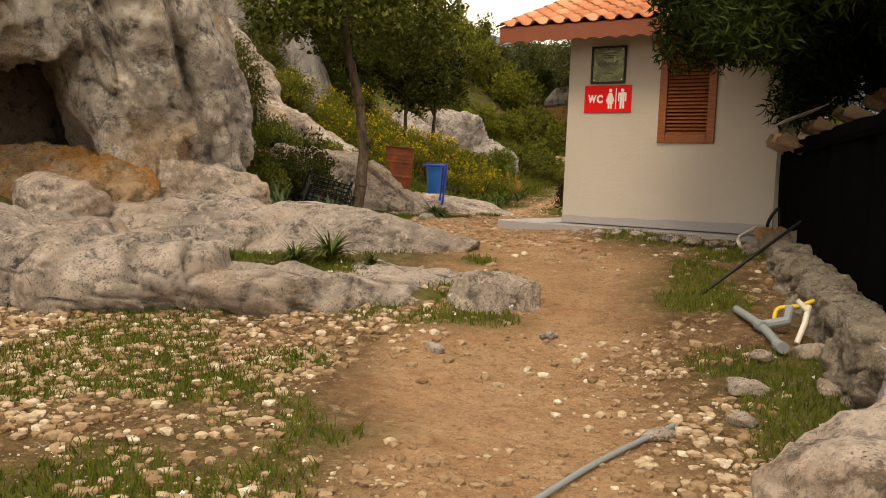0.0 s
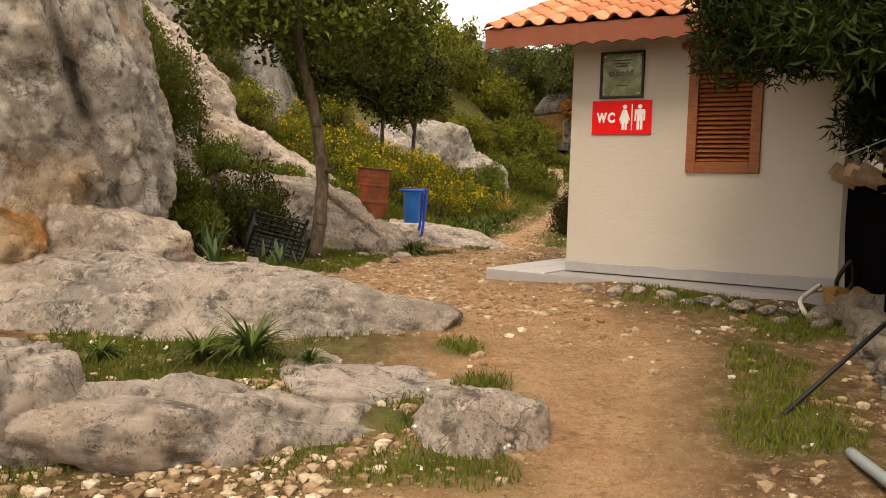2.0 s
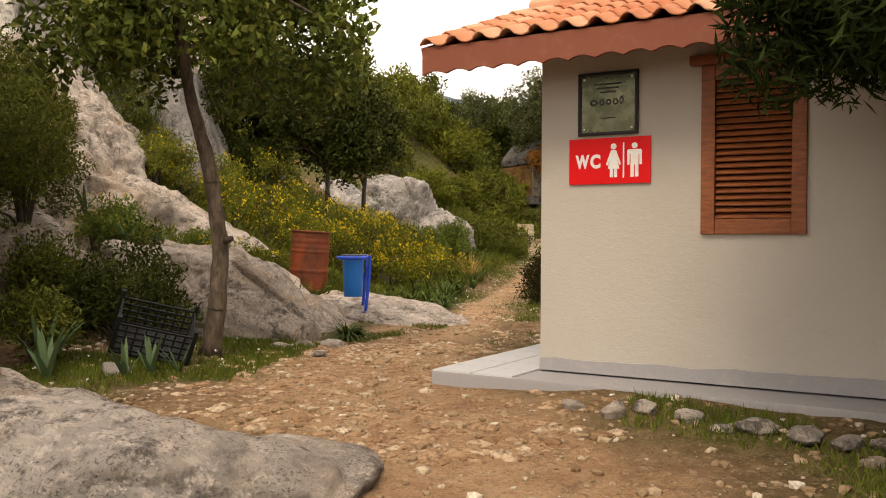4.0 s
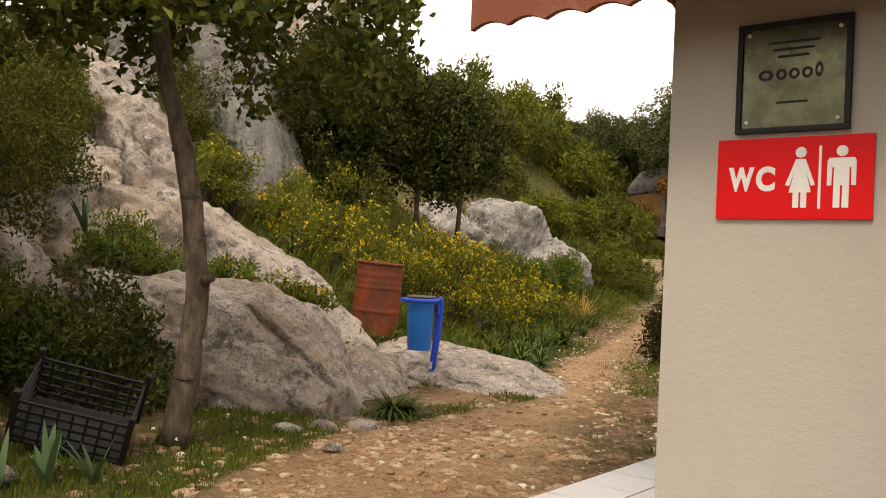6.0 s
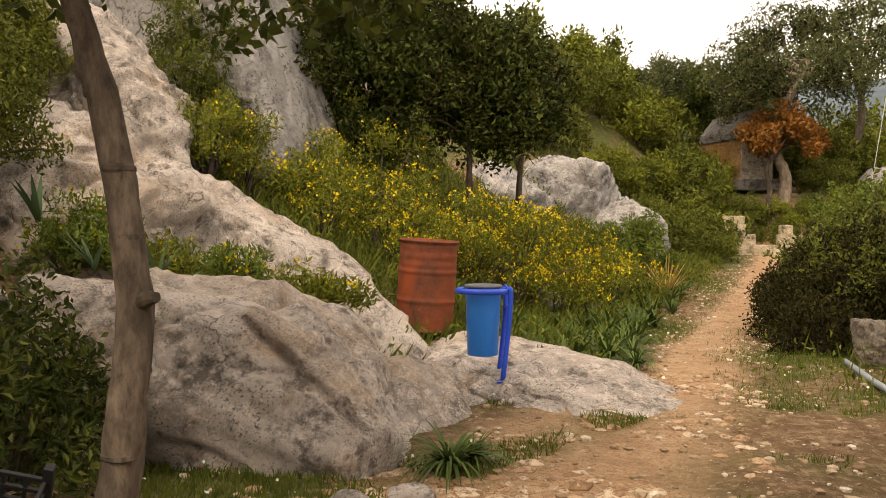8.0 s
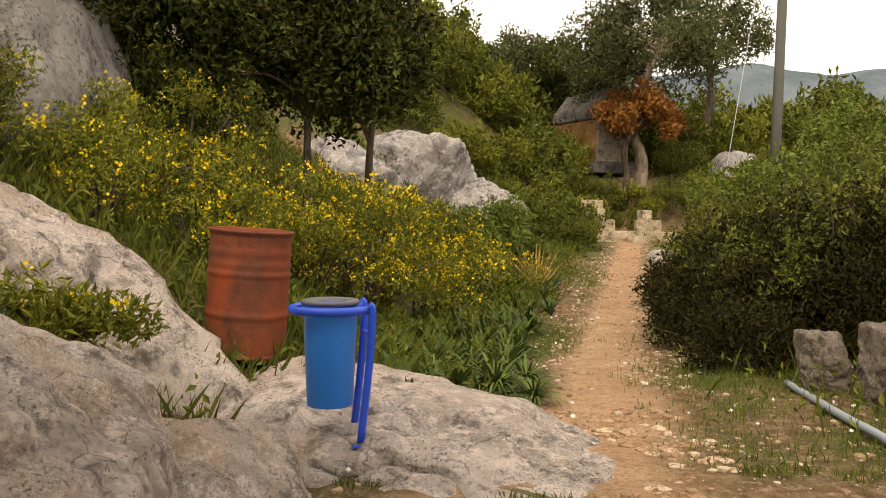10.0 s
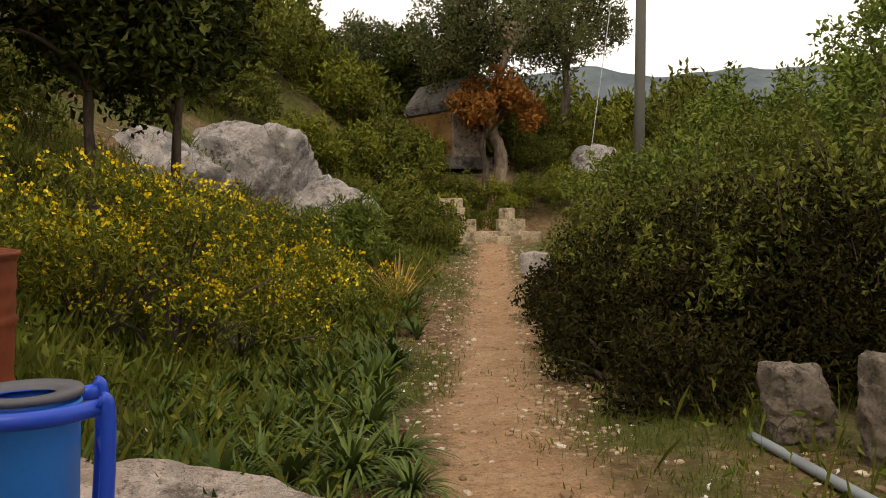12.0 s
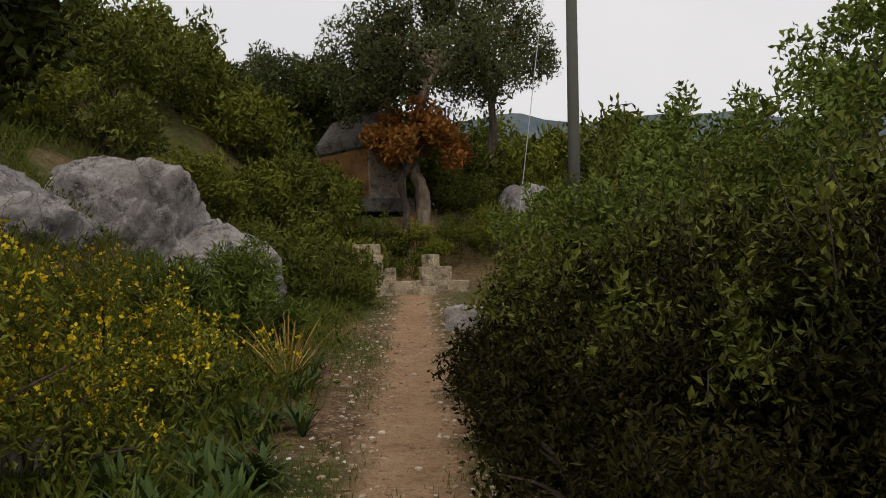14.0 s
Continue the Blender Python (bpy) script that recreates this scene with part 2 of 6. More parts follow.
M_LEAF_RUST = leaf_material("rust_brown_leaves", (0.20, 0.075, 0.015), (0.33, 0.13, 0.03), (0.24, 0.13, 0.03))
# leaf colour darkened in place of the bush's self-shade
M_LEAF_DARKENED = leaf_material("shade_darkened_leaves", (0.012, 0.011, 0.003), (0.023, 0.021, 0.004), (0.056, 0.049, 0.009), gloss=0.75, through_light=0.03)
M_LEAF_LIGHT = leaf_material("fresh_green_leaves", (0.08, 0.115, 0.018), (0.14, 0.185, 0.03), (0.21, 0.25, 0.05))
M_LEAF_SCRUB = leaf_material("hillside_scrub_leaves", (0.060, 0.074, 0.011), (0.112, 0.125, 0.019), (0.18, 0.186, 0.031))
M_LEAF_FLOWERBUSH = leaf_material("yellow_green_leaves", (0.10, 0.115, 0.013), (0.17, 0.185, 0.022), (0.26, 0.26, 0.036))
M_PINE = leaf_material("pine_needles", (0.012, 0.024, 0.005), (0.024, 0.042, 0.008), (0.050, 0.072, 0.015), gloss=0.7, through_light=0.06)
M_GRASS = leaf_material("meadow_grass", (0.060, 0.090, 0.010), (0.105, 0.135, 0.016), (0.17, 0.165, 0.03))
M_DRYGRASS = leaf_material("dry_straw", (0.38, 0.25, 0.07), (0.52, 0.36, 0.12), (0.44, 0.32, 0.12))
M_STRAP = leaf_material("strap_leaves", (0.042, 0.070, 0.016), (0.076, 0.112, 0.024), (0.13, 0.17, 0.042), gloss=0.38)
M_AGAVE = leaf_material("blue_green_leaves", (0.07, 0.12, 0.055), (0.105, 0.155, 0.07), gloss=0.4)
M_PETAL = leaf_material("yellow_petals", (0.62, 0.42, 0.01), (0.76, 0.55, 0.02), (0.82, 0.66, 0.05))
M_DAISY = leaf_material("white_petals", (0.75, 0.74, 0.70), (0.85, 0.85, 0.82))


def painted(name, c, roughness=0.5, wear=(0.2, 0.15, 0.1), amount=0.25, specular=0.4, scale=6):
    m = Nodes(name, roughness, specular=specular)
    m.color(m.mix(m.ramp(m.noise(scale, 8, 0.7, 0.4), (0.55, 0.0), (0.75, amount)), m.mix(m.ramp(m.noise(scale * 9, 4), (0.3, 0.25), (0.6, 0.0)), c, tuple(0.7 * v for v in c)), wear))
    m.bump(m.noise(scale * 12, 4), 0.15, 0.004)
    return m.mat


def plaster():
    m = Nodes("cream_plaster", 0.9, specular=0.2)
    c = m.mix(m.ramp(m.noise(1.4, 6, 0.65, 0.4), (0.4, 0.0), (0.7, 0.5)), (0.475, 0.44, 0.395), (0.42, 0.38, 0.33))
    c = m.mix(m.ramp(m.noise(14, 6, 0.7), (0.60, 0.0), (0.72, 0.45)), c, (0.44, 0.36, 0.27))
    m.color(c).bump(m.noise(26, 6, 0.7), 0.35, 0.012).bump(m.noise(120, 3), 0.35, 0.004)
    return m.mat


M_PLASTER = plaster()
M_CEMENT = painted("grey_cement", (0.33, 0.32, 0.33), 0.85, (0.45, 0.42, 0.38), 0.5, 0.2)
M_TILE = painted("pale_floor_tile", (0.55, 0.55, 0.58), 0.28, (0.45, 0.40, 0.34), 0.35, 0.5)
M_GROUT = painted("dirty_grout", (0.30, 0.28, 0.26), 0.9)
M_WOOD = Nodes("red_brown_wood", 0.5, specular=0.35).stretch(1, 1, 6)
M_WOOD.color(M_WOOD.ramp(M_WOOD.noise(9, 6, 0.65, 0.5), (0.3, (0.15, 0.040, 0.014)), (0.6, (0.27, 0.085, 0.028)), (0.8, (0.33, 0.12, 0.045)))).bump(M_WOOD.noise(50, 4), 0.25, 0.004)
M_WOOD = M_WOOD.mat
M_FASCIA = painted("faded_red_board", (0.235, 0.075, 0.045), 0.7, (0.33, 0.17, 0.11), 0.5, 0.25)
# near-black for unlit interiors, their shade put into the colour
M_SHADE_BLACK = painted("interior_shade_black", (0.02, 0.018, 0.016), 0.95, (0.04, 0.03, 0.03), 0.3, 0.1)


def roof_tile_material(name, *tones):
    m = Nodes(name, 0.85, specular=0.2)
    c = m.ramp(m.chance(), *[(i / (len(tones) - 1), t) for i, t in enumerate(tones)])
    c = m.mix(m.ramp(m.noise(11, 6, 0.7), (0.5, 0.0), (0.75, 0.55)), c, (0.52, 0.32, 0.22))
    m.color(c).bump(m.noise(60, 5), 0.4, 0.008)
    return m.mat


M_ROOFTILE = roof_tile_material("orange_clay_tile", (0.46, 0.16, 0.08), (0.55, 0.24, 0.13), (0.64, 0.35, 0.22))
M_OLDTILE = roof_tile_material("old_clay_tile", (0.15, 0.10, 0.07), (0.31, 0.215, 0.135), (0.46, 0.35, 0.225))
M_RED = painted("red_sign_paint", (0.74, 0.004, 0.007), 0.45, (0.6, 0.03, 0.03), 0.2, 0.2)
M_WHITE = painted("white_sign_paint", (0.82, 0.82, 0.80), 0.45, (0.7, 0.68, 0.64), 0.2)
M_BLUE = painted("blue_enamel", (0.012, 0.068, 0.52), 0.35, (0.02, 0.04, 0.2), 0.3)
M_BLUELIGHT = painted("light_blue_enamel", (0.012, 0.22, 0.78), 0.38, (0.05, 0.12, 0.35), 0.4)
M_RIM = painted("worn_grey_rim", (0.10, 0.10, 0.11), 0.55, (0.05, 0.045, 0.045), 0.5)
M_BLACKPLASTIC = painted("black_plastic", (0.007, 0.007, 0.008), 0.6, (0.016, 0.015, 0.014), 0.4)
M_NET_AND_SHADE = painted("black_cloth_and_shade", (0.004, 0.004, 0.0045), 1.0, (0.009, 0.008, 0.008), 0.5, 0.0)
M_PIPE = painted("grey_pipe", (0.22, 0.25, 0.27), 0.5, (0.34, 0.33, 0.30), 0.4)
M_WHITEPIPE = painted("white_plastic_pipe", (0.66, 0.64, 0.58), 0.5, (0.4, 0.35, 0.28), 0.4)
M_YELLOW = painted("yellow_hose", (0.60, 0.42, 0.03), 0.45, (0.3, 0.22, 0.05), 0.3)
M_POLE = painted("grey_weathered_pole", (0.085, 0.085, 0.07), 0.85, (0.13, 0.125, 0.105), 0.6)
M_SHEETMETAL = painted("pale_metal_sheet", (0.62, 0.63, 0.64), 0.4, (0.4, 0.38, 0.36), 0.4)
M_RUST = Nodes("rusty_red_steel", 0.75, metallic=0.0, specular=0.3)
M_RUST.color(M_RUST.mix(M_RUST.ramp(M_RUST.noise(2.5, 6, 0.7, 0.5), (0.4, 0.0), (0.65, 0.9)), M_RUST.ramp(M_RUST.noise(9, 8, 0.75), (0.35, (0.065, 0.022, 0.012)), (0.6, (0.14, 0.042, 0.018)), (0.75, (0.21, 0.085, 0.04))), (0.235, 0.046, 0.013))).bump(M_RUST.noise(40, 5), 0.3, 0.006)
M_RUST = M_RUST.mat
M_BRASS = Nodes("greenish_mirror_plaque", 0.18, metallic=0.8, specular=0.5)
M_BRASS.color(M_BRASS.ramp(M_BRASS.noise(5, 6, 0.7), (0.3, (0.045, 0.048, 0.026)), (0.7, (0.115, 0.115, 0.068)))).rough(M_BRASS.ramp(M_BRASS.noise(12, 5), (0.3, 0.15), (0.7, 0.4)))
M_BRASS = M_BRASS.mat
# haze of distance painted into the hill colour as blue-grey
M_HAZEHILL = Nodes("haze_tinted_hill", 1.0, specular=0.0)
M_HAZEHILL.color(M_HAZEHILL.ramp(M_HAZEHILL.noise(0.05, 8, 0.7), (0.35, (0.075, 0.095, 0.11)), (0.65, (0.13, 0.155, 0.165))))
M_HAZEHILL = M_HAZEHILL.mat


# ---- geometry helpers ----
def lattice_hash(ix, iy, iz, seed):
    h = (ix * 374761393 + iy * 668265263 + iz * 2147483647 + seed * 1274126177) & 0xFFFFFFFF
    h = ((h ^ (h >> 13)) * 1274126177) & 0xFFFFFFFF
    h = ((h ^ (h >> 16)) * 2246822519) & 0xFFFFFFFF
    return ((h ^ (h >> 15)) & 0xFFFFFF) / float(0xFFFFFF)


def vnoise(p, seed=0):
    """Value noise, -1 to 1, of an array of points."""
    i = np.floor(p).astype(np.int64)
    f = p - i
    f = f * f * f * (f * (f * 6 - 15) + 10)
    out = 0.0
    for dx in (0, 1):
        for dy in (0, 1):
            for dz in (0, 1):
                w = np.abs(1 - dx - f[:, 0]) * np.abs(1 - dy - f[:, 1]) * np.abs(1 - dz - f[:, 2])
                out = out + w * lattice_hash(i[:, 0] + dx, i[:, 1] + dy, i[:, 2] + dz, seed)
    return 2 * out - 1


def fbm(p, octaves=4, seed=0, ridged=False):
    out, amp = 0.0, 0.5
    q = np.array(p, float)
    for k in range(octaves):
        v = vnoise(q, seed + 17 * k)
        out = out + amp * ((1 - 2 * np.abs(v)) if ridged else v)
        amp *= 0.5
        q = q * 2.03 + 11.7
    return out


def flat(xy):
    xy = np.asarray(xy, float)
    return np.column_stack((xy, np.zeros(len(xy))))


def mesh_of(name, verts, faces, material=None, smooth=False):
    verts, faces = np.asarray(verts, np.float32), np.asarray(faces, np.int32)
    me = bpy.data.meshes.new(name)
    k = faces.shape[1]
    me.vertices.add(len(verts))
    me.vertices.foreach_set("co", verts.ravel())
    me.loops.add(faces.size)
    me.loops.foreach_set("vertex_index", faces.ravel())
    me.polygons.add(len(faces))
    me.polygons.foreach_set("loop_start", np.arange(0, faces.size, k, dtype=np.int32))
    me.polygons.foreach_set("use_smooth", np.full(len(faces), smooth))
    me.update(calc_edges=True)
    me.validate()
    if material:
        me.materials.append(material)
    return me


def under(ob, parent):
    if parent is not None:
        ob.parent = parent
        ob.matrix_parent_inverse = Matrix.Identity(4)
    return ob


def part(name, shape, material, parent=None, label="", smooth=False):
    """Links a bmesh, or a pair of vertices and faces, as one mesh object, under parent where one is given."""
    if isinstance(shape, tuple):
        me = mesh_of(name, shape[0], shape[1], material, smooth)
    else:
        me = bpy.data.meshes.new(name)
        for f in shape.faces:
            f.smooth = smooth
        shape.to_mesh(me)
        shape.free()
        me.materials.append(material)
    ob = under(new(name, me), parent)
    return tagged(ob, label) if label else ob


def thing(name, m, label, category, group="", kind=""):
    ob = new(name)
    ob.empty_display_size = 0.1
    ob.matrix_world = m
    return tagged(ob, label, category, group, kind)


def box(sx, sy, sz, at=(0, 0, 0), bevel=0.0, rot=(0, 0, 0)):
    bm = bmesh.new()
    bmesh.ops.create_cube(bm, size=1)
    bmesh.ops.scale(bm, vec=(sx, sy, sz), verts=bm.verts)
    if bevel:
        bmesh.ops.bevel(bm, geom=bm.edges[:], offset=bevel, segments=2, affect="EDGES", profile=0.7)
    bmesh.ops.transform(bm, matrix=pose(*at, *rot), verts=bm.verts)
    return bm


def tube(points, radii, sides=8, seed=0, rough=0.0):
    """A tapered tube along points, closed at both ends, as vertices and triangles."""
    pts = [Vector(p) for p in points]
    verts, faces = [], []
    side = None
    for i, p in enumerate(pts):
        d = (pts[min(i + 1, len(pts) - 1)] - pts[max(i - 1, 0)]).normalized()
        if side is None:
            side = d.orthogonal().normalized()
        side = (side - d * side.dot(d)).normalized()
        up = d.cross(side)
        for k in range(sides):
            a = 2 * math.pi * k / sides
            r = radii[i] * (1 + rough * noise.noise(p * 9 + Vector((math.cos(a), math.sin(a), seed))))
            verts.append(p + (side * math.cos(a) + up * math.sin(a)) * r)
    for i in range(len(pts) - 1):
        for k in range(sides):
            a, b = i * sides + k, i * sides + (k + 1) % sides
            faces += [(a, b, b + sides), (a, b + sides, a + sides)]
    n = len(verts)
    verts += [pts[0], pts[-1]]
    for k in range(sides):
        faces += [(n, (k + 1) % sides, k), (n + 1, n - sides + k, n - sides + (k + 1) % sides)]
    return np.array([tuple(v) for v in verts]), np.array(faces)


def joined(shapes):
    vs, fs, o = [], [], 0
    for v, f in shapes:
        vs.append(v), fs.append(np.asarray(f) + o)
        o += len(v)
    return np.concatenate(vs), np.concatenate(fs)


def curve_points(stops, steps=10):
    """A smooth line through a few stops."""
    p = [Vector(s) for s in stops]
    p = [2 * p[0] - p[1], *p, 2 * p[-1] - p[-2]]
    out = []
    for i in range(1, len(p) - 2):
        for k in range(steps):
            t = k / steps
            a, b, c, d = p[i - 1 : i + 3]
            out.append(0.5 * (2 * b + (c - a) * t + (2 * a - 5 * b + 4 * c - d) * t * t + (3 * b - a - 3 * c + d) * t**3))
    return out + [p[-2]]


SPHERES = {}


def sphere_dirs(level):
    if level not in SPHERES:
        bm = bmesh.new()
        bmesh.ops.create_icosphere(bm, subdivisions=level, radius=1)
        bm.verts.ensure_lookup_table()
        SPHERES[level] = (np.array([tuple(v.co) for v in bm.verts]), np.array([[v.index for v in f.verts] for f in bm.faces]))
        bm.free()
    return SPHERES[level]


def rock_shape(size, seed, cuts=11, level=4, rough=0.08, sharp=13, freq=1.0, strata=0.5, grain=(1, 1, 1)):
    """A boulder: a box whose corners are cut off by random planes, softened, then broken up by beds, cracks and grain."""
    rng = np.random.default_rng(seed)
    dirs, faces = sphere_dirs(level)
    half = np.array(size) / 2
    planes = [(n, 1.0) for n in np.vstack((np.eye(3), -np.eye(3)))]
    for _ in range(cuts):
        n = rng.normal(size=3)
        n /= np.linalg.norm(n)
        planes.append((n, rng.uniform(0.84, 1.10)))
    inv = 0.0
    for n, h in planes:
        inv = inv + np.maximum(dirs @ n, 0) ** sharp / h**sharp
    v = dirs * (inv ** (-1 / sharp))[:, None] * half
    scale = min(max(size), 3.0)
    q = (v + rng.uniform(0, 90, 3)) * freq * np.array(grain)
    k = 1 / max(scale, 0.3)
    n1 = fbm(q * 2.0 * k, 3, seed)
    n2 = fbm(q * 5.5 * k, 4, seed + 5, True)
    n3 = fbm(q * 11.0, 3, seed + 9)
    grooves = np.exp(-(vnoise(q * 3.1 * k + 0.6 * n1[:, None], seed + 13) / 0.045) ** 2) * 1.3 + 0.7 * np.exp(-(vnoise(q * (1.0, 1.0, 2.4) * 6.5 * k, seed + 14) / 0.06) ** 2)
    axis = np.array((0.25, -0.2, 1.0)) + 0.5 * rng.normal(size=3)
    axis /= np.linalg.norm(axis)
    beds = (q @ axis) * 6.5 * k + 0.9 * n1
    beds = beds - np.floor(beds)
    step = np.clip(beds / 0.85, 0, 1) - 1.0 * (beds > 0.85) * (beds - 0.85) / 0.15
    size_k = scale * 0.5
    d = rough * (1.5 * n1 + 0.75 * n2) * size_k + rough * strata * 0.8 * (step - 0.5) * size_k - 0.036 * size_k * grooves + 0.02 * n3 * min(1.0, scale)
    return v + dirs * d[:, None], faces


# ---- the lie of the land ----
ROAD_Y = [-30, 0, 5.3, 8.5, 10, 12, 14, 16.9, 18.8, 24.2, 32.4, 40]
ROAD_X = [-0.5, 0.3, 0.46, 0.95, 0.35, 0.0, 0.35, 1.3, 1.72, 3.05, 5.1, 7.5]
ROAD_W = [0.9, 0.75, 0.75, 0.95, 1.1, 0.95, 0.8, 0.54, 0.38, 0.33, 0.34, 0.4]


def height(x, y):
    """Height of the ground."""
    x, y = np.asarray(x, float), np.asarray(y, float)
    z = np.interp(y, [-60, -10, 0, 5.6, 6.5, 7.5, 9, 10.2, 12, 14, 17, 22, 28, 31.8, 32.6, 33.8, 36, 40, 60], [-3, -0.45, 0, 0.53, 0.68, 0.81, 0.95, 1.03, 1.04, 1.0, 1.0, 1.08, 1.4, 1.75, 1.95, 3.2, 3.5, 3.8, 5.0])
    x0 = np.interp(y, [-60, 4, 7, 11, 13, 16, 18, 22, 28, 34, 60], [-6, -3.6, -3.2, -2.4, -1.9, -0.8, 0.2, 0.6, 1.9, 3.6, 6])
    d = np.maximum(0, x0 - x)
    rise = np.interp(y, [10, 14, 26, 31], [0.2, 0.62, 0.75, 1.25]) * d * d / (d + 1.2) * np.where(d > 14, 14 / np.maximum(d, 1e-6), 1)
    cap = np.interp(y, [22, 28], [7.0, 3.6])
    z = z + cap * np.tanh(rise / cap)
    r = np.maximum(0, x - np.interp(y, [-60, 10, 16, 24, 34, 60], [14, 9, 7, 8, 11, 16]))
    z = z - 0.32 * r * r / (r + 3) * np.where(r > 60, 60 / np.maximum(r, 1e-6), 1)
    p = np.column_stack((x.ravel(), y.ravel(), np.zeros(x.size)))
    bump = (0.16 * fbm(p * 0.35, 3, 3) + 0.06 * fbm(p * 1.7, 3, 4) + 0.02 * fbm(p * 7, 2, 6)).reshape(x.shape)
    near_road = np.exp(-((x - np.interp(y, ROAD_Y, ROAD_X)) / 1.1) ** 2)
    return z + bump * (1 - 0.65 * near_road) - 0.03 * near_road


def on_ground(x, y, lift=0.0):
    return (x, y, float(height(np.array([x]), np.array([y]))[0]) + lift)


def trodden(x, y):
    return np.clip(1.25 - np.abs(x - np.interp(y, ROAD_Y, ROAD_X)) / np.interp(y, ROAD_Y, ROAD_W) * 0.75 + 0.28 * fbm(flat(np.column_stack((x, y))) * 1.9, 3, 21), 0, 1)


TURF_PATCHES = [(0.2, 6.2, 0.42), (-0.9, 7.4, 0.42), (-1.55, 7.3, 0.3), (0.34, 8.05, 0.2), (0.3, 5.72, 0.3), (-2.2, 5.3, 0.5), (-1.2, 4.6, 0.4), (-2.6, 4.0, 0.6), (-1.4, 3.4, 0.5), (-0.05, 6.1, 0.3), (0.0, 6.85, 0.26), (0.45, 7.35, 0.2), (2.5, 18.4, 0.6), (2.55, 17.4, 0.4), (2.75, 16.5, 0.4), (2.0, 6.6, 0.42), (2.3, 7.6, 0.42), (1.8, 5.3, 0.4), (-1.7, 5.5, 0.5), (-0.9, 5.3, 0.4), (3.1, 18.6, 0.9), (3.6, 20.2, 1.0), (3.2, 17.0, 0.5)]


def turf(x, y):
    v = fbm(flat(np.column_stack((x, y))) * 1.05, 4, 31) * 1.5 + 0.30 + 0.25 * np.clip((y - 15) / 5, 0, 1)
    verge = np.exp(-((x - np.interp(y, [11.4, 13, 14.8, 15.6], [-1.15, -0.65, 0.25, 0.8])) / 0.28) ** 2) * (y > 11.2) * (y < 15.8)
    out = np.clip(v, 0, 1) * np.maximum(np.clip(1.15 - 1.5 * trodden(x, y), 0, 1), 0) + 0.85 * verge * np.clip(v + 0.35, 0, 1)
    for px, py, r in TURF_PATCHES:
        out = np.maximum(out, np.exp(-(((x - px) ** 2 + (y - py) ** 2) / r**2) ** 1.5) * np.clip(v + 0.55, 0, 1))
    return np.clip(out, 0, 1)


def spread(lo, hi, fine, far, growth=1.18):
    mid = list(np.arange(lo, hi + fine / 2, fine))
    left, right, step = [], [], fine
    while (left[-1] if left else lo) > -far:
        step *= growth
        left.append((left[-1] if left else lo) - step)
    step = fine
    while (right[-1] if right else hi) < far:
        step *= growth
        right.append((right[-1] if right else hi) + step)
    return np.array(left[::-1] + mid + right)


gx, gy = spread(-4.5, 6.0, 0.07, 1500), spread(-1.5, 27.0, 0.08, 1500)
GX, GY = np.meshgrid(gx, gy)
gv = np.column_stack((GX.ravel(), GY.ravel(), height(GX, GY).ravel()))
idx = np.arange(gv.shape[0]).reshape(GX.shape)
gf = np.column_stack((idx[:-1, :-1].ravel(), idx[:-1, 1:].ravel(), idx[1:, 1:].ravel(), idx[1:, :-1].ravel()))
ground = tagged(new("ground", mesh_of("ground", gv, gf, M_GROUND, True)), "trodden brown earth with pale gravel and turf", "ground", kind="structure")
for key, fn in (("trodden", trodden), ("turf", turf)):
    a = ground.data.attributes.new(key, "FLOAT", "POINT")
    a.data.foreach_set("value", fn(gv[:, 0], gv[:, 1]).astype(np.float32))


def hill_ridge(name, distance, rise, bearing0, bearing1, seed, label):
    n = 160
    b = np.radians(np.linspace(bearing0, bearing1, n))
    crest = rise * (1 + 0.35 * fbm(np.column_stack((b * 6, b * 0, b * 0 + seed)), 4, seed)) * np.clip(np.minimum(np.arange(n), n - 1 - np.arange(n)) / 25, 0, 1)
    rows = []
    for k in range(7):
        s = k / 6
        rr = distance * (0.8 + 0.25 * s)
        rows.append(np.column_stack((rr * np.sin(b), rr * np.cos(b), -30 + (crest + 30) * math.sin(s * math.pi / 2) + 2 * fbm(np.column_stack((b * 40, b * 0 + k, b * 0)), 3, seed))))
    v = np.concatenate(rows)
    i = np.arange(7 * n).reshape(7, n)
    f = np.column_stack((i[:-1, :-1].ravel(), i[:-1, 1:].ravel(), i[1:, 1:].ravel(), i[1:, :-1].ravel()))
    return tagged(new(name, mesh_of(name, v, f, M_HAZEHILL, True)), label, "hill", kind="structure")


hill_ridge("backdrop_hills", 420, 62, -35, 75, 5, "distant wooded hills with blue-green haze put into the colour")
hill_ridge("backdrop_mountains", 900, 95, 20, 110, 9, "mountain range far beyond the valley, its haze painted pale blue")


# ---- rocks ----
ROCK_BEDS = []


def rock(name, at, size, rot, seed, label, material=None, level=5, cuts=11, rough=0.07, sharp=13, category="rock", group="", freq=1.0, strata=0.5, grain=(1, 1, 1)):
    ob = new(name, mesh_of(name, *rock_shape(size, seed, cuts, level, rough, sharp, freq, strata, grain), material or M_ROCK, True))
    ob.matrix_world = pose(*at, *rot)
    ROCK_BEDS.append((at[0], at[1], size[0] / 2, size[1] / 2, radians(rot[2])))
    return tagged(ob, label, category, group)


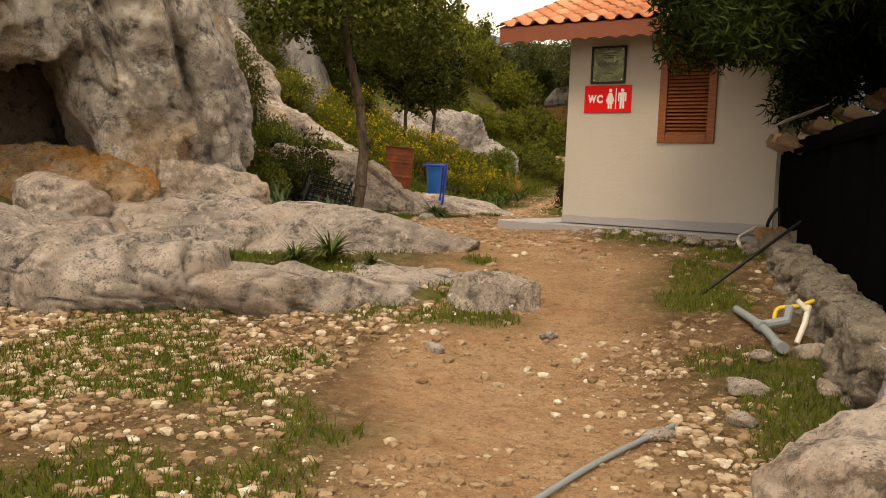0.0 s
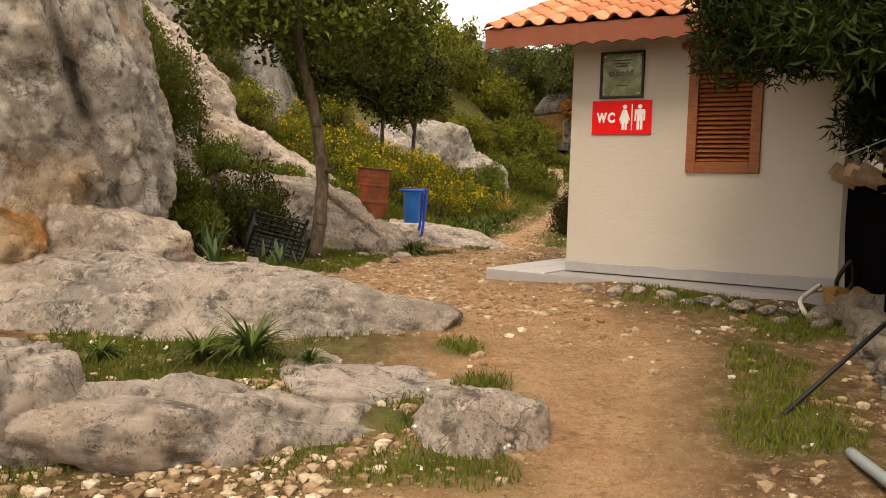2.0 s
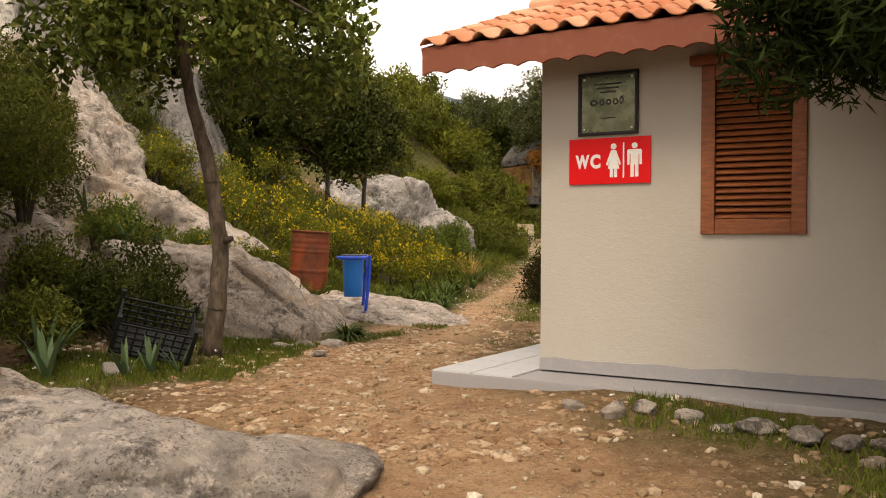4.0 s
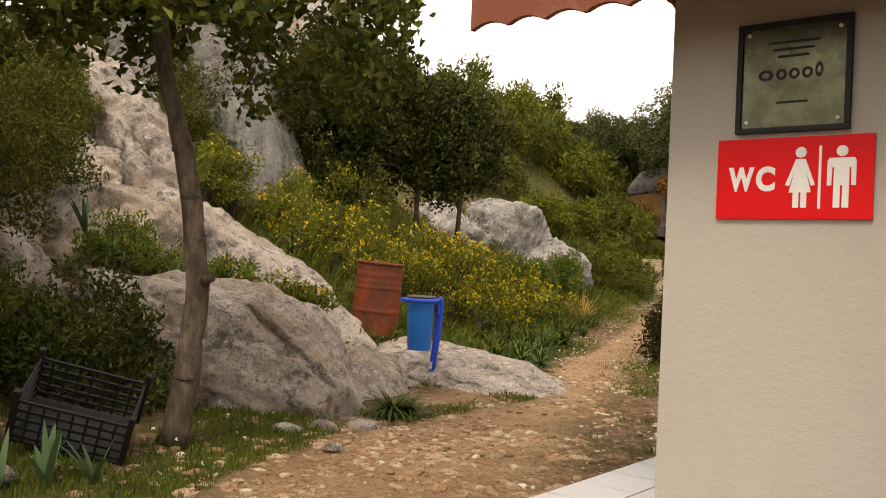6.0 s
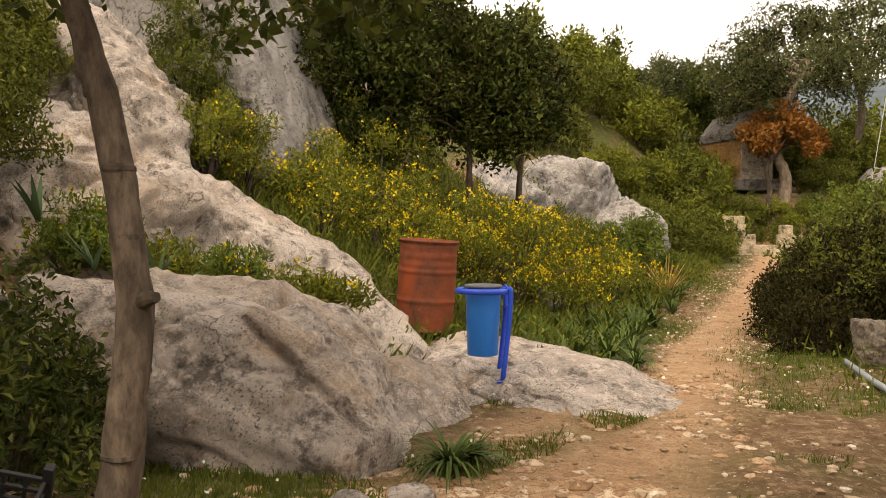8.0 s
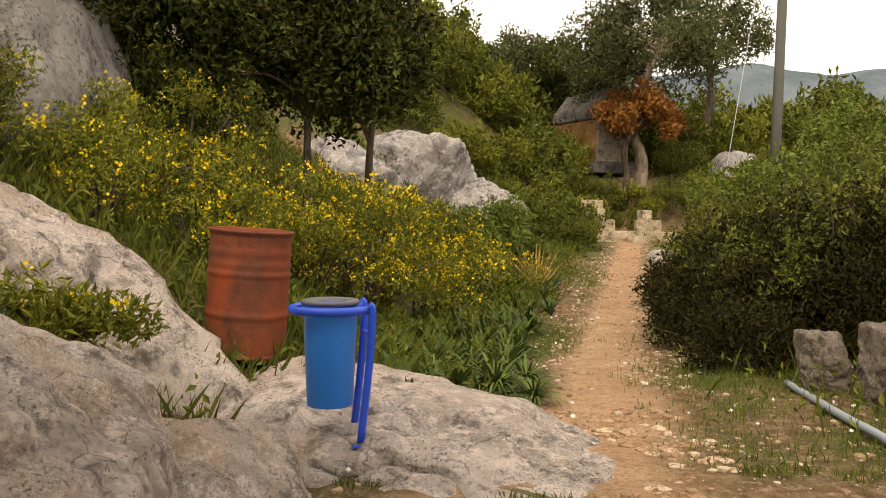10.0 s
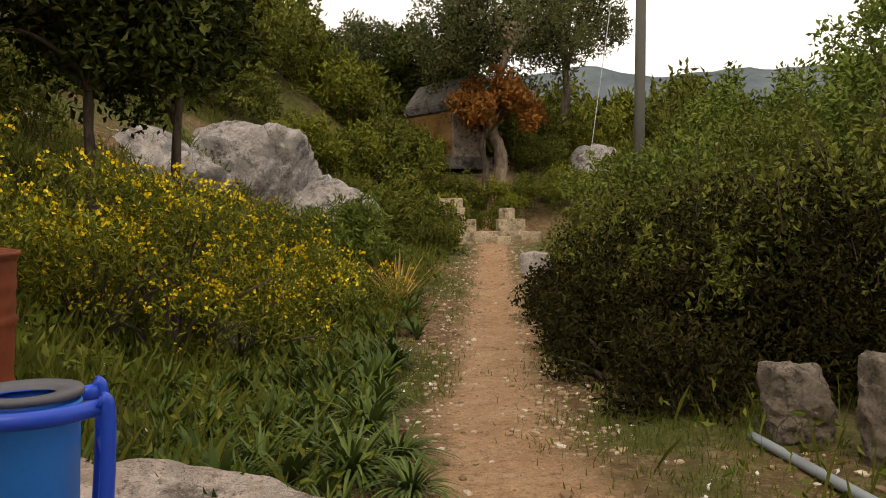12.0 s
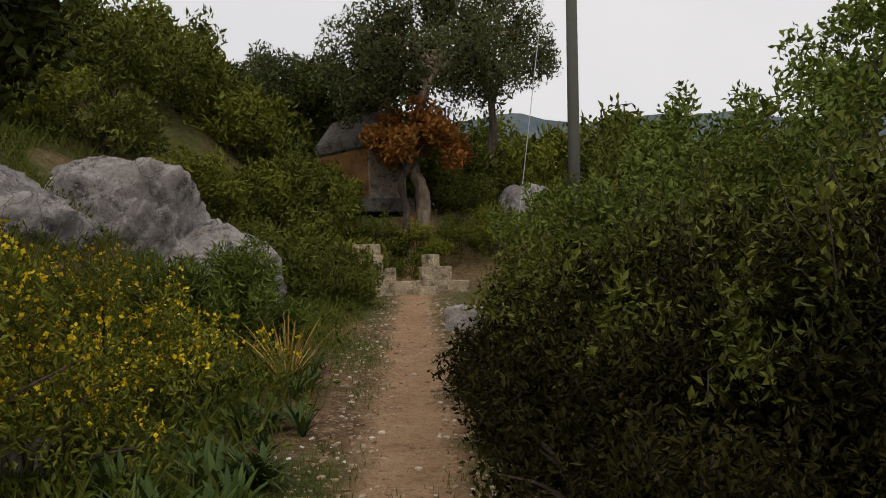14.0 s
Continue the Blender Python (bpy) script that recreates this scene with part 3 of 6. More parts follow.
def cleft(ob, a, c, depth, half_width=0.024):
    """Cuts a straight crack into a rock from the point a to the point c, running back into it."""
    a, c, into = Vector(a), Vector(c), Vector((-0.32, 0.93, -0.17)).normalized()
    along = c - a
    span = along.length
    along.normalize()
    across = along.cross(into).normalized()
    m = ob.matrix_world
    inverse = m.inverted()
    for v in ob.data.vertices:
        w = m @ v.co - a
        s = w.dot(along) / span
        if -0.08 < s < 1.08 and abs(w.dot(into)) < 0.9:
            side = w.dot(across) + 0.012 * noise.noise(w * 5.0)
            if abs(side) < 3 * half_width:
                fade = min(1.0, (s + 0.08) / 0.2, (1.08 - s) / 0.2)
                v.co = inverse @ (m @ v.co + into * depth * fade * math.exp(-((side / half_width) ** 2)))


def rock_free(x, y):
    """True where no rock covers the ground."""
    out = np.ones(np.shape(x), bool)
    for rx, ry, a, c, turn in ROCK_BEDS:
        u, w = (x - rx) * math.cos(turn) + (y - ry) * math.sin(turn), (y - ry) * math.cos(turn) - (x - rx) * math.sin(turn)
        out &= (u / a) ** 2 + (w / c) ** 2 > 0.8
    return out


BIG = "grey limestone outcrop with pale cracks and dark stains"
# ledges between the open ground and the cliff
rock("rock_ledge", (-1.75, 8.98, 0.80), (4.2, 1.9, 0.90), (6, 5, -10), 11, "low worn limestone ledge beside the path", M_SHELF, 6, 9, 0.07, 10, strata=1.2)
rock("rock_ledge", (-2.75, 6.66, 0.74), (2.3, 1.35, 0.80), (6, 5, -12), 12, "low limestone ledge edged with grass", M_SHELF, 6, 9, 0.07, 10, strata=1.2)
rock("rock_ledge", (-1.05, 6.62, 0.66), (2.4, 0.85, 0.36), (5, 4, 12), 13, "flat trodden limestone sill across the ground", M_SHELF, 6, 9, 0.07, 10, strata=1.2)
rock("rock_ledge", (-0.2, 7.65, 0.66), (1.3, 1.2, 0.26), (3, 2, 25), 17, "pale trodden rock surface level with the ground", M_SHELF, 5, 9, 0.06, 10, strata=1.0)
rock("rock_ledge", (-2.9, 10.1, 0.98), (2.3, 1.5, 0.75), (0, 6, -20), 14, "pale limestone step below the cliff", M_ROCK, 5, 9, 0.09)
rock("boulder", (0.45, 6.66, 0.68), (0.66, 0.50, 0.38), (0, 8, 25), 15, "single grey-white boulder half sunk in turf", M_ROCK, 5, 9, 0.09)
rock("boulder", (1.85, 3.55, 0.36), (1.1, 0.8, 0.62), (0, -4, 30), 16, "large grey boulder at the edge of the path", M_ROCK, 5, 9, 0.07)
# cliff with its hollow
cliff_face = rock("cliff", (-4.3, 11.0, 4.1), (2.4, 4.2, 7.8), (-8, -20, 18), 21, "tall grey and ochre limestone cliff with rough face", M_CLIFF, 7, 34, 0.12, 44, freq=1.15, strata=0.35, grain=(1.5, 1.5, 0.6))
rock("cliff", (-5.5, 9.3, 4.32), (3.2, 3.8, 4.2), (8, -4, 10), 22, "overhanging ochre-stained cliff brow above a dark hollow", M_CLIFF, 7, 34, 0.12, 44, freq=1.15, strata=0.35, grain=(1.5, 1.5, 0.6))
rock("cliff", (-4.25, 9.9, 0.95), (2.3, 1.5, 1.5), (0, 14, -20), 23, "orange-stained rock at the cliff foot", M_OCHRE, 6, 12, 0.13, 9, freq=1.5)
# hollow's shade put into the back wall by a dark stone colour
rock("cliff", (-6.9, 12.5, 2.4), (3.8, 5.0, 6.0), (0, 0, 15), 24, "back wall of the rock hollow, darker stone painted for its shade", M_UPRIGHT_HOLLOW, 5, 12, 0.12, 9)
for a, c, depth, wide in (((-4.05, 9.3, 4.3), (-3.45, 9.4, 2.5), 0.28, 0.07), ((-3.3, 9.3, 4.6), (-2.75, 9.6, 2.0), 0.16, 0.05), ((-4.4, 9.2, 3.4), (-3.9, 9.3, 2.0), 0.2, 0.06), ((-3.0, 9.4, 3.2), (-2.5, 9.8, 1.5), 0.16, 0.05)):
    cleft(cliff_face, a, c, depth, wide)
rock("boulder", (-2.6, 9.95, 1.3), (1.2, 0.7, 0.6), (0, 10, -12), 25, "pale grey boulder lying at the cliff foot", M_ROCK, 5, 16, 0.09, 24)
rock("boulder", (-3.75, 8.7, 1.15), (0.9, 0.6, 0.55), (8, 6, 30), 26, "pale grey boulder lying at the cliff foot", M_ROCK, 5, 16, 0.09, 24)
# outcrop beside the tree and the bin
main_outcrop = rock("outcrop", (-1.9, 14.75, 1.12), (2.9, 2.2, 1.75), (5, 9, -16), 31, "flat-topped grey limestone outcrop with long cracks", M_ROCK, 6, 24, 0.065, 30, freq=1.2)
shoulder = rock("outcrop", (-1.15, 15.0, 0.68), (2.1, 2.2, 1.2), (8, 24, -24), 30, "sloping grey limestone shoulder beside the path", M_ROCK, 6, 20, 0.07, 22, freq=1.2)
rock("outcrop", (-3.9, 13.7, 1.6), (2.2, 1.8, 1.7), (0, 12, -15), 38, BIG, M_ROCK, 6, 24, 0.11, 30, freq=1.5)
for mass in (main_outcrop, shoulder):
    cleft(mass, (-1.396, 14.037, 1.804), (-0.659, 13.928, 1.198), 0.11, 0.017)
rock("outcrop", (0.25, 16.5, 0.84), (3.0, 1.7, 0.66), (0, 8, -20), 32, "low pale rock tongue under the blue bin", M_ROCK, 6, 9, 0.06, 9)
rock("outcrop", (-2.9, 17.0, 1.65), (3.9, 1.4, 1.7), (0, 38, -10), 33, "steep pale limestone rib running up the slope", M_ROCK, 6, 24, 0.09, 30, freq=1.5)
rock("outcrop", (-4.3, 15.9, 2.1), (2.6, 1.8, 1.7), (0, 14, -15), 34, BIG, M_ROCK, 6, 24, 0.11, 30, freq=1.5)
rock("outcrop", (-6.1, 17.4, 3.5), (2.6, 2.0, 4.2), (0, -24, -8), 35, BIG, M_ROCK, 6, 24, 0.11, 30, freq=1.5)
rock("outcrop", (-4.55, 17.7, 3.75), (3.3, 1.3, 1.15), (0, 56, -8), 39, "pale white-crested limestone rib running up the slope", M_ROCK, 6, 24, 0.10, 30, freq=1.5)
rock("outcrop", (-4.9, 16.6, 2.9), (2.2, 1.3, 1.2), (0, 10, -8), 40, BIG, M_ROCK, 6, 24, 0.10, 30, freq=1.5)
rock("cliff", (-5.1, 20.2, 5.7), (2.7, 2.0, 6.8), (0, -20, -8), 36, "smooth grey cliff slab leaning over the slope", M_SLABROCK, 6, 7, 0.04, 9, strata=0.2)
rock("cliff", (-6.6, 27.5, 6.6), (6.4, 5.0, 9.0), (0, -20, -8), 37, "high grey and ochre cliff above the trees", M_CLIFF, 6, 12, 0.10, 9, freq=1.3)
# ridge beyond the yellow bushes
rock("outcrop", (-0.15, 29.2, 2.2), (2.6, 2.2, 3.6), (0, 10, -18), 41, "pale grey rock ridge behind yellow bushes", M_FARROCK, 6, 24, 0.09, 34, freq=1.6, strata=0.5)
rock("outcrop", (1.15, 28.9, 1.95), (2.0, 1.9, 2.1), (0, 26, -25), 42, "pale broken rock at the foot of the scrub slope", M_FARROCK, 6, 24, 0.09, 34, freq=1.6, strata=0.5)
rock("outcrop", (-1.9, 27.6, 2.5), (3.0, 2.2, 2.3), (0, 12, -8), 43, "pale grey rock ridge behind yellow bushes", M_FARROCK, 6, 24, 0.09, 34, freq=1.6, strata=0.5)
rock("outcrop", (-4.0, 26.8, 2.9), (3.2, 2.4, 2.2), (0, 14, -8), 48, "pale grey rock ridge behind yellow bushes", M_FARROCK, 5, 14, 0.12, 12, freq=1.4)
rock("boulder", (8.6, 35.2, 3.0), (2.0, 1.8, 2.0), (0, 5, 20), 44, "grey boulder beside the stone tomb", M_FARROCK, 5, 12, 0.09)
rock("boulder", (10.4, 36.2, 2.6), (1.6, 1.6, 1.9), (0, -5, 50), 45, "rounded grey boulder below the trees", M_FARROCK, 5, 12, 0.09)
rock("boulder", on_ground(4.45, 26.9, 0.08), (0.5, 0.4, 0.5), (0, 5, 20), 46, "small pale stone at the path edge", M_FARROCK, 4, 7, 0.08)
rock("boulder", on_ground(0.02, 21.2, 0.12), (0.34, 0.3, 0.35), (0, 5, 20), 47, "small pale stone among strap leaves", M_FARROCK, 4, 7, 0.08)
# standing stones at the right of the path
for k, (x, y, s, r) in enumerate([(3.2, 17.95, (0.32, 0.28, 0.50), 15), (3.36, 17.42, (0.28, 0.28, 0.64), -20), (3.42, 16.78, (0.46, 0.38, 0.74), 25)]):
    rock("standing_stone", on_ground(x, y, s[2] * 0.36), s, (4, -3, r), 50 + k, "rough upright brownish-grey stone beside the path", M_UPRIGHT_HOLLOW, 5, 14, 0.13, 16, "stone", "upright stones by the path")
for k, (x, y, s) in enumerate([(1.72, 4.75, 0.24), (1.95, 5.25, 0.2), (2.15, 4.7, 0.26), (1.55, 4.35, 0.18), (2.3, 5.3, 0.3), (1.1, 4.2, 0.17), (0.75, 5.9, 0.14), (-0.75, 6.9, 0.2),
                               (0.0, 5.6, 0.16), (-0.55, 13.3, 0.22), (-0.3, 13.5, 0.25), (-0.75, 13.1, 0.2), (-1.7, 11.2, 0.28), (-0.35, 12.7, 0.18), (2.4, 9.3, 0.24), (2.75, 9.0, 0.2), (3.1, 8.85, 0.28), (1.9, 9.75, 0.2), (3.3, 9.0, 0.22), (1.5, 9.9, 0.16), (2.1, 9.5, 0.2), (2.6, 9.15, 0.26), (2.9, 8.95, 0.18), (2.2, 9.3, 0.14), (2.75, 8.75, 0.15), (3.0, 8.6, 0.2), (1.7, 9.7, 0.22)]):
    rock("loose_stone", on_ground(x, y, s * 0.1), (s * 0.95, s * 0.62, s * 0.40), (5, 7, 37 * k), 70 + k, "loose pale limestone lump on the ground", M_SHELF, 4, 18, 0.08, 34, "stone", "loose stones")


# ---- the small toilet hut ----
HUT = pose(1.46, 11.02, 0.98, 0, 0, -32.6)
WALL_L, WALL_H, DEPTH, SLAB = 2.52, 2.47, 2.9, 0.13


def framed_wall(length, tall, thick, hole):
    """A wall in the xz plane, y from 0 to thick, with one opening through it."""
    x0, x1, z0, z1 = hole
    bm = bmesh.new()
    outer, inner = [(0, 0), (length, 0), (length, tall), (0, tall)], [(x0, z0), (x1, z0), (x1, z1), (x0, z1)]
    rings = []
    for y in (0, thick):
        rings.append(([bm.verts.new((x, y, z)) for x, z in outer], [bm.verts.new((x, y, z)) for x, z in inner]))
    for k in range(4):
        j = (k + 1) % 4
        (o0, i0), (o1, i1) = rings
        bm.faces.new((o0[k], o0[j], i0[j], i0[k]))
        bm.faces.new((o1[j], o1[k], i1[k], i1[j]))
        bm.faces.new((o0[j], o0[k], o1[k], o1[j]))
        bm.faces.new((i0[k], i0[j], i1[j], i1[k]))
    bmesh.ops.recalc_face_normals(bm, faces=bm.faces)
    return bm


hut = thing("toilet_hut", HUT, "small cream plastered toilet hut with orange tiled roof", "building")
SH = (1.17, 1.83, 1.00, 2.12)
w = part("front_wall", framed_wall(WALL_L, WALL_H, 0.2, (SH[0] + 0.07, SH[1] - 0.07, SH[2] + 0.07, SH[3] - 0.07)), M_PLASTER, hut, "cream rendered wall with fine stains")
w.location.z = SLAB
part("side_wall", box(0.2, DEPTH - 0.41, WALL_H, (0.101, DEPTH / 2, SLAB + WALL_H / 2)), M_PLASTER, hut)
part("side_wall", box(0.2, DEPTH - 0.41, WALL_H, (WALL_L - 0.101, DEPTH / 2, SLAB + WALL_H / 2)), M_PLASTER, hut)
part("back_wall", box(WALL_L, 0.2, WALL_H, (WALL_L / 2, DEPTH - 0.1, SLAB + WALL_H / 2)), M_PLASTER, hut)
part("ceiling", box(WALL_L - 0.42, DEPTH - 0.42, 0.06, (WALL_L / 2, DEPTH / 2, SLAB + WALL_H - 0.1)), M_SHADE_BLACK, hut)
# cement band with a broken upper edge
bm = bmesh.new()
n = 60
lo, hi, lo2, hi2 = [], [], [], []
for i in range(n + 1):
    x = WALL_L * i / n
    top = 0.085 + 0.02 * noise.noise(Vector((x * 4, 0, 3))) + 0.03 * x / WALL_L
    for col, z, y in ((lo, 0.0, -0.014), (hi, top, -0.014), (lo2, 0.0, 0.0), (hi2, top, 0.0)):
        col.append(bm.verts.new((x, y, z)))
for i in range(n):
    bm.faces.new((lo[i], lo[i + 1], hi[i + 1], hi[i]))
    bm.faces.new((hi[i], hi[i + 1], hi2[i + 1], hi2[i]))
band = part("cement_skirting", bm, M_CEMENT, hut, "grey cement band along the wall foot")
band.location.z = SLAB + 0.002
# shutter with its slats
# near-black panel behind the slats, shade of the gaps put into its colour
shutter = part("shutter", box(SH[1] - SH[0] - 0.15, 0.02, SH[3] - SH[2] - 0.15, ((SH[0] + SH[1]) / 2, 0.06, SLAB + (SH[2] + SH[3]) / 2)), M_SHADE_BLACK, hut, "closed louvred red-brown wooden shutter")
for x in (SH[0] + 0.045, SH[1] - 0.045):
    part("stile", box(0.09, 0.05, SH[3] - SH[2], (x, -0.004, SLAB + (SH[2] + SH[3]) / 2), 0.006), M_WOOD, shutter)
for z, h in ((SH[2] + 0.05, 0.10), (SH[3] - 0.05, 0.10)):
    part("rail", box(SH[1] - SH[0] - 0.184, 0.044, h, ((SH[0] + SH[1]) / 2, -0.004, SLAB + z), 0.005), M_WOOD, shutter)
part("lintel", box(SH[1] - SH[0] + 0.14, 0.09, 0.06, ((SH[0] + SH[1]) / 2, -0.03, SLAB + SH[3] + 0.034), 0.008), M_WOOD, shutter, "projecting wooden head of the shutter")
n = 22
for i in range(n):
    z = SH[2] + 0.12 + (SH[3] - SH[2] - 0.24) * i / (n - 1)
    part("slat", box(SH[1] - SH[0] - 0.186, 0.045, 0.009, ((SH[0] + SH[1]) / 2, 0.005, SLAB + z), 0.002, (42, 0, 0)), M_WOOD, shutter)


def lettering(name, text, height_m, at, material, parent, bold=0.0, width=None, depth=0.003):
    cu = bpy.data.curves.new(name, "FONT")
    cu.body, cu.size, cu.extrude, cu.offset = text, height_m / 0.7, depth, bold
    tmp = bpy.data.objects.new(name, cu)
    me = bpy.data.meshes.new_from_object(tmp)
    bpy.data.objects.remove(tmp)
    co = np.zeros(len(me.vertices) * 3)
    me.vertices.foreach_get("co", co)
    co = co.reshape(-1, 3)
    co[:, 0] -= co[:, 0].min()
    if width:
        co[:, 0] *= width / co[:, 0].max()
    me.vertices.foreach_set("co", co.ravel())
    me.materials.append(material)
    ob = under(new(name, me), parent)
    ob.matrix_basis = pose(*at, 90, 0, 0)
    return ob


sign = thing("toilet_sign", HUT @ pose(0.225, -0.012, SLAB + 1.355), "red WC sign with white man and woman symbols", "sign")
part("board", box(0.60, 0.012, 0.325, (0.30, 0, 0.1625), 0.003), M_RED, sign, "bright red panel")
for k, (ch, x, wd) in enumerate((("W", 0.05, 0.105), ("C", 0.163, 0.075))):
    lettering("letter", ch, 0.088, (x, -0.0065, 0.118), M_WHITE, sign, 0.006, wd)


def disc(r, at, thick=0.004, seg=20):
    bm = bmesh.new()
    bmesh.ops.create_cone(bm, cap_ends=True, segments=seg, radius1=r, radius2=r, depth=thick)
    bmesh.ops.transform(bm, matrix=pose(*at, 90, 0, 0), verts=bm.verts)
    return bm


def plate(outline, y0, thick=0.004):
    bm = bmesh.new()
    vs = [bm.verts.new((x, y0, z)) for x, z in outline]
    f = bm.faces.new(vs)
    r = bmesh.ops.extrude_face_region(bm, geom=[f])
    bmesh.ops.translate(bm, vec=(0, -thick, 0), verts=[v for v in r["geom"] if isinstance(v, bmesh.types.BMVert)])
    bmesh.ops.recalc_face_normals(bm, faces=bm.faces)
    return bm


def figure(cx, dress):
    part("symbol_head", disc(0.021, (cx, -0.008, 0.262)), M_WHITE, sign)
    if dress:
        part("symbol_body", plate([(cx - 0.018, 0.236), (cx - 0.056, 0.135), (cx - 0.042, 0.129), (cx - 0.022, 0.185), (cx - 0.042, 0.105), (cx - 0.026, 0.105), (cx - 0.026, 0.045), (cx - 0.004, 0.045), (cx - 0.004, 0.105),
                                   (cx + 0.004, 0.105), (cx + 0.004, 0.045), (cx + 0.026, 0.045), (cx + 0.026, 0.105), (cx + 0.042, 0.105), (cx + 0.022, 0.185), (cx + 0.042, 0.129), (cx + 0.056, 0.135), (cx + 0.018, 0.236)], -0.0062), M_WHITE, sign)
    else:
        part("symbol_body", plate([(cx - 0.045, 0.236), (cx - 0.052, 0.225), (cx - 0.052, 0.13), (cx - 0.036, 0.13), (cx - 0.034, 0.2), (cx - 0.028, 0.2), (cx - 0.028, 0.045), (cx - 0.004, 0.045), (cx - 0.004, 0.13),
                                   (cx + 0.004, 0.13), (cx + 0.004, 0.045), (cx + 0.028, 0.045), (cx + 0.028, 0.2), (cx + 0.034, 0.2), (cx + 0.036, 0.13), (cx + 0.052, 0.13), (cx + 0.052, 0.225), (cx + 0.045, 0.236)], -0.0062), M_WHITE, sign)


figure(0.335, True)
part("symbol_bar", box(0.010, 0.004, 0.245, (0.408, -0.0082, 0.163)), M_WHITE, sign)
figure(0.487, False)

plaque = thing("wall_plaque", HUT @ pose(0.295, -0.016, SLAB + 1.70), "dull greenish glass plaque in a dark frame", "plaque")
PW, PH = 0.44, 0.445
part("plate", box(PW - 0.03, 0.012, PH - 0.03, (PW / 2, 0.003, PH / 2)), M_BRASS, plaque)
for sx, sz, x, z in ((PW, 0.022, PW / 2, 0.011), (PW, 0.022, PW / 2, PH - 0.011), (0.022, PH - 0.045, 0.011, PH / 2), (0.022, PH - 0.045, PW - 0.011, PH / 2)):
    part("frame_bar", box(sx, 0.026, sz, (x, -0.002, z), 0.004), M_BLACKPLASTIC, plaque)
for x in (0.045, PW - 0.045):
    for z in (0.045, PH - 0.045):
        part("screw", disc(0.008, (x, -0.006, z), 0.008, 10), M_SHEETMETAL, plaque)
# a mark and lines of small unreadable print, as plain shapes
for k, (x, wd, z, h) in enumerate(((0.085, 0.06, 0.21, 0.045), (0.155, 0.042, 0.21, 0.045), (0.205, 0.042, 0.21, 0.045), (0.255, 0.042, 0.21, 0.045), (0.305, 0.03, 0.21, 0.06))):
    ring = bmesh.new()
    pts = [(x + wd / 2 + wd / 2 * math.cos(a), z + h / 2 + h / 2 * math.sin(a)) for a in np.linspace(0, 2 * math.pi, 17)[:-1]]
    inn = [(x + wd / 2 + wd / 4 * math.cos(a), z + h / 2 + h / 4 * math.sin(a)) for a in np.linspace(0, 2 * math.pi, 17)[:-1]]
    vo, vi = [ring.verts.new((px, -0.0045, pz)) for px, pz in pts], [ring.verts.new((px, -0.0045, pz)) for px, pz in inn]
    for i in range(16):
        ring.faces.new((vo[i], vo[(i + 1) % 16], vi[(i + 1) % 16], vi[i]))
    part("mark", ring, M_BLACKPLASTIC, plaque)
for k in range(3):
    part("print_line", box(0.20 - 0.04 * k, 0.003, 0.009, (0.22, -0.0045, 0.36 - 0.028 * k)), M_BLACKPLASTIC, plaque)
part("print_line", box(0.12, 0.003, 0.008, (0.22, -0.0045, 0.12)), M_BLACKPLASTIC, plaque)

# slab with its tiles
OUT_L, OUT_F = 0.68, 0.43
slab = thing("porch_slab", HUT, "concrete slab with pale grey floor tiles round the hut", "slab")
part("base", box(WALL_L + OUT_L + 0.1, DEPTH + OUT_F + 0.3, SLAB + 0.10, ((WALL_L - OUT_L) / 2 + 0.05, (DEPTH - OUT_F) / 2 + 0.15, (SLAB - 0.10) / 2 - 0.012), 0.008), M_CEMENT, slab)
TILE = 0.33
tile_mesh = None
for i in range(11):
    for j in range(-1, 11):
        x, y = -OUT_L + (i + 0.5) * TILE, -OUT_F + (j + 0.5) * TILE + (0.10 if j >= 0 else 0)
        if j == -1 or (x > 0 and y > 0.03) or x > WALL_L or y > DEPTH + 0.2:
            continue
        ly = TILE - 0.006
        if x > 0 and y + TILE / 2 > -0.02:
            continue
        if tile_mesh is None:
            t = part("floor_tile", box(TILE - 0.012, ly - 0.006, 0.012, (0, 0, 0), 0.002), M_TILE, slab)
            tile_mesh = t.data
        else:
            t = under(new("floor_tile", tile_mesh), slab)
        t.location = (x, y - 0.10, SLAB - 0.006)

# gabled roof with rows of pan tiles, its ridge along the front wall
EAVE_Z, PITCH = SLAB + WALL_H - 0.28, radians(20)
rx0, rx1, ry0, ry1 = -OUT_L - 0.05, WALL_L + 0.40, -OUT_F - 0.04, DEPTH + 0.4
run_in = (ry1 - ry0) / 2
top_z = EAVE_Z + 0.16 + run_in * math.tan(PITCH)
bm = bmesh.new()
ends = []
for x in (rx0, rx1):
    ends.append([bm.verts.new((x, y, z)) for y, z in ((ry0, EAVE_Z + 0.16), ((ry0 + ry1) / 2, top_z), (ry1, EAVE_Z + 0.16), (ry1, EAVE_Z + 0.12), ((ry0 + ry1) / 2, top_z - 0.06), (ry0, EAVE_Z + 0.12))])
for k in range(6):
    bm.faces.new((ends[0][k], ends[0][(k + 1) % 6], ends[1][(k + 1) % 6], ends[1][k]))
bm.faces.new(ends[0][::-1])
bm.faces.new(ends[1])
bmesh.ops.recalc_face_normals(bm, faces=bm.faces)
roof = part("roof", bm, M_FASCIA, hut, "gabled roof of orange clay tiles")
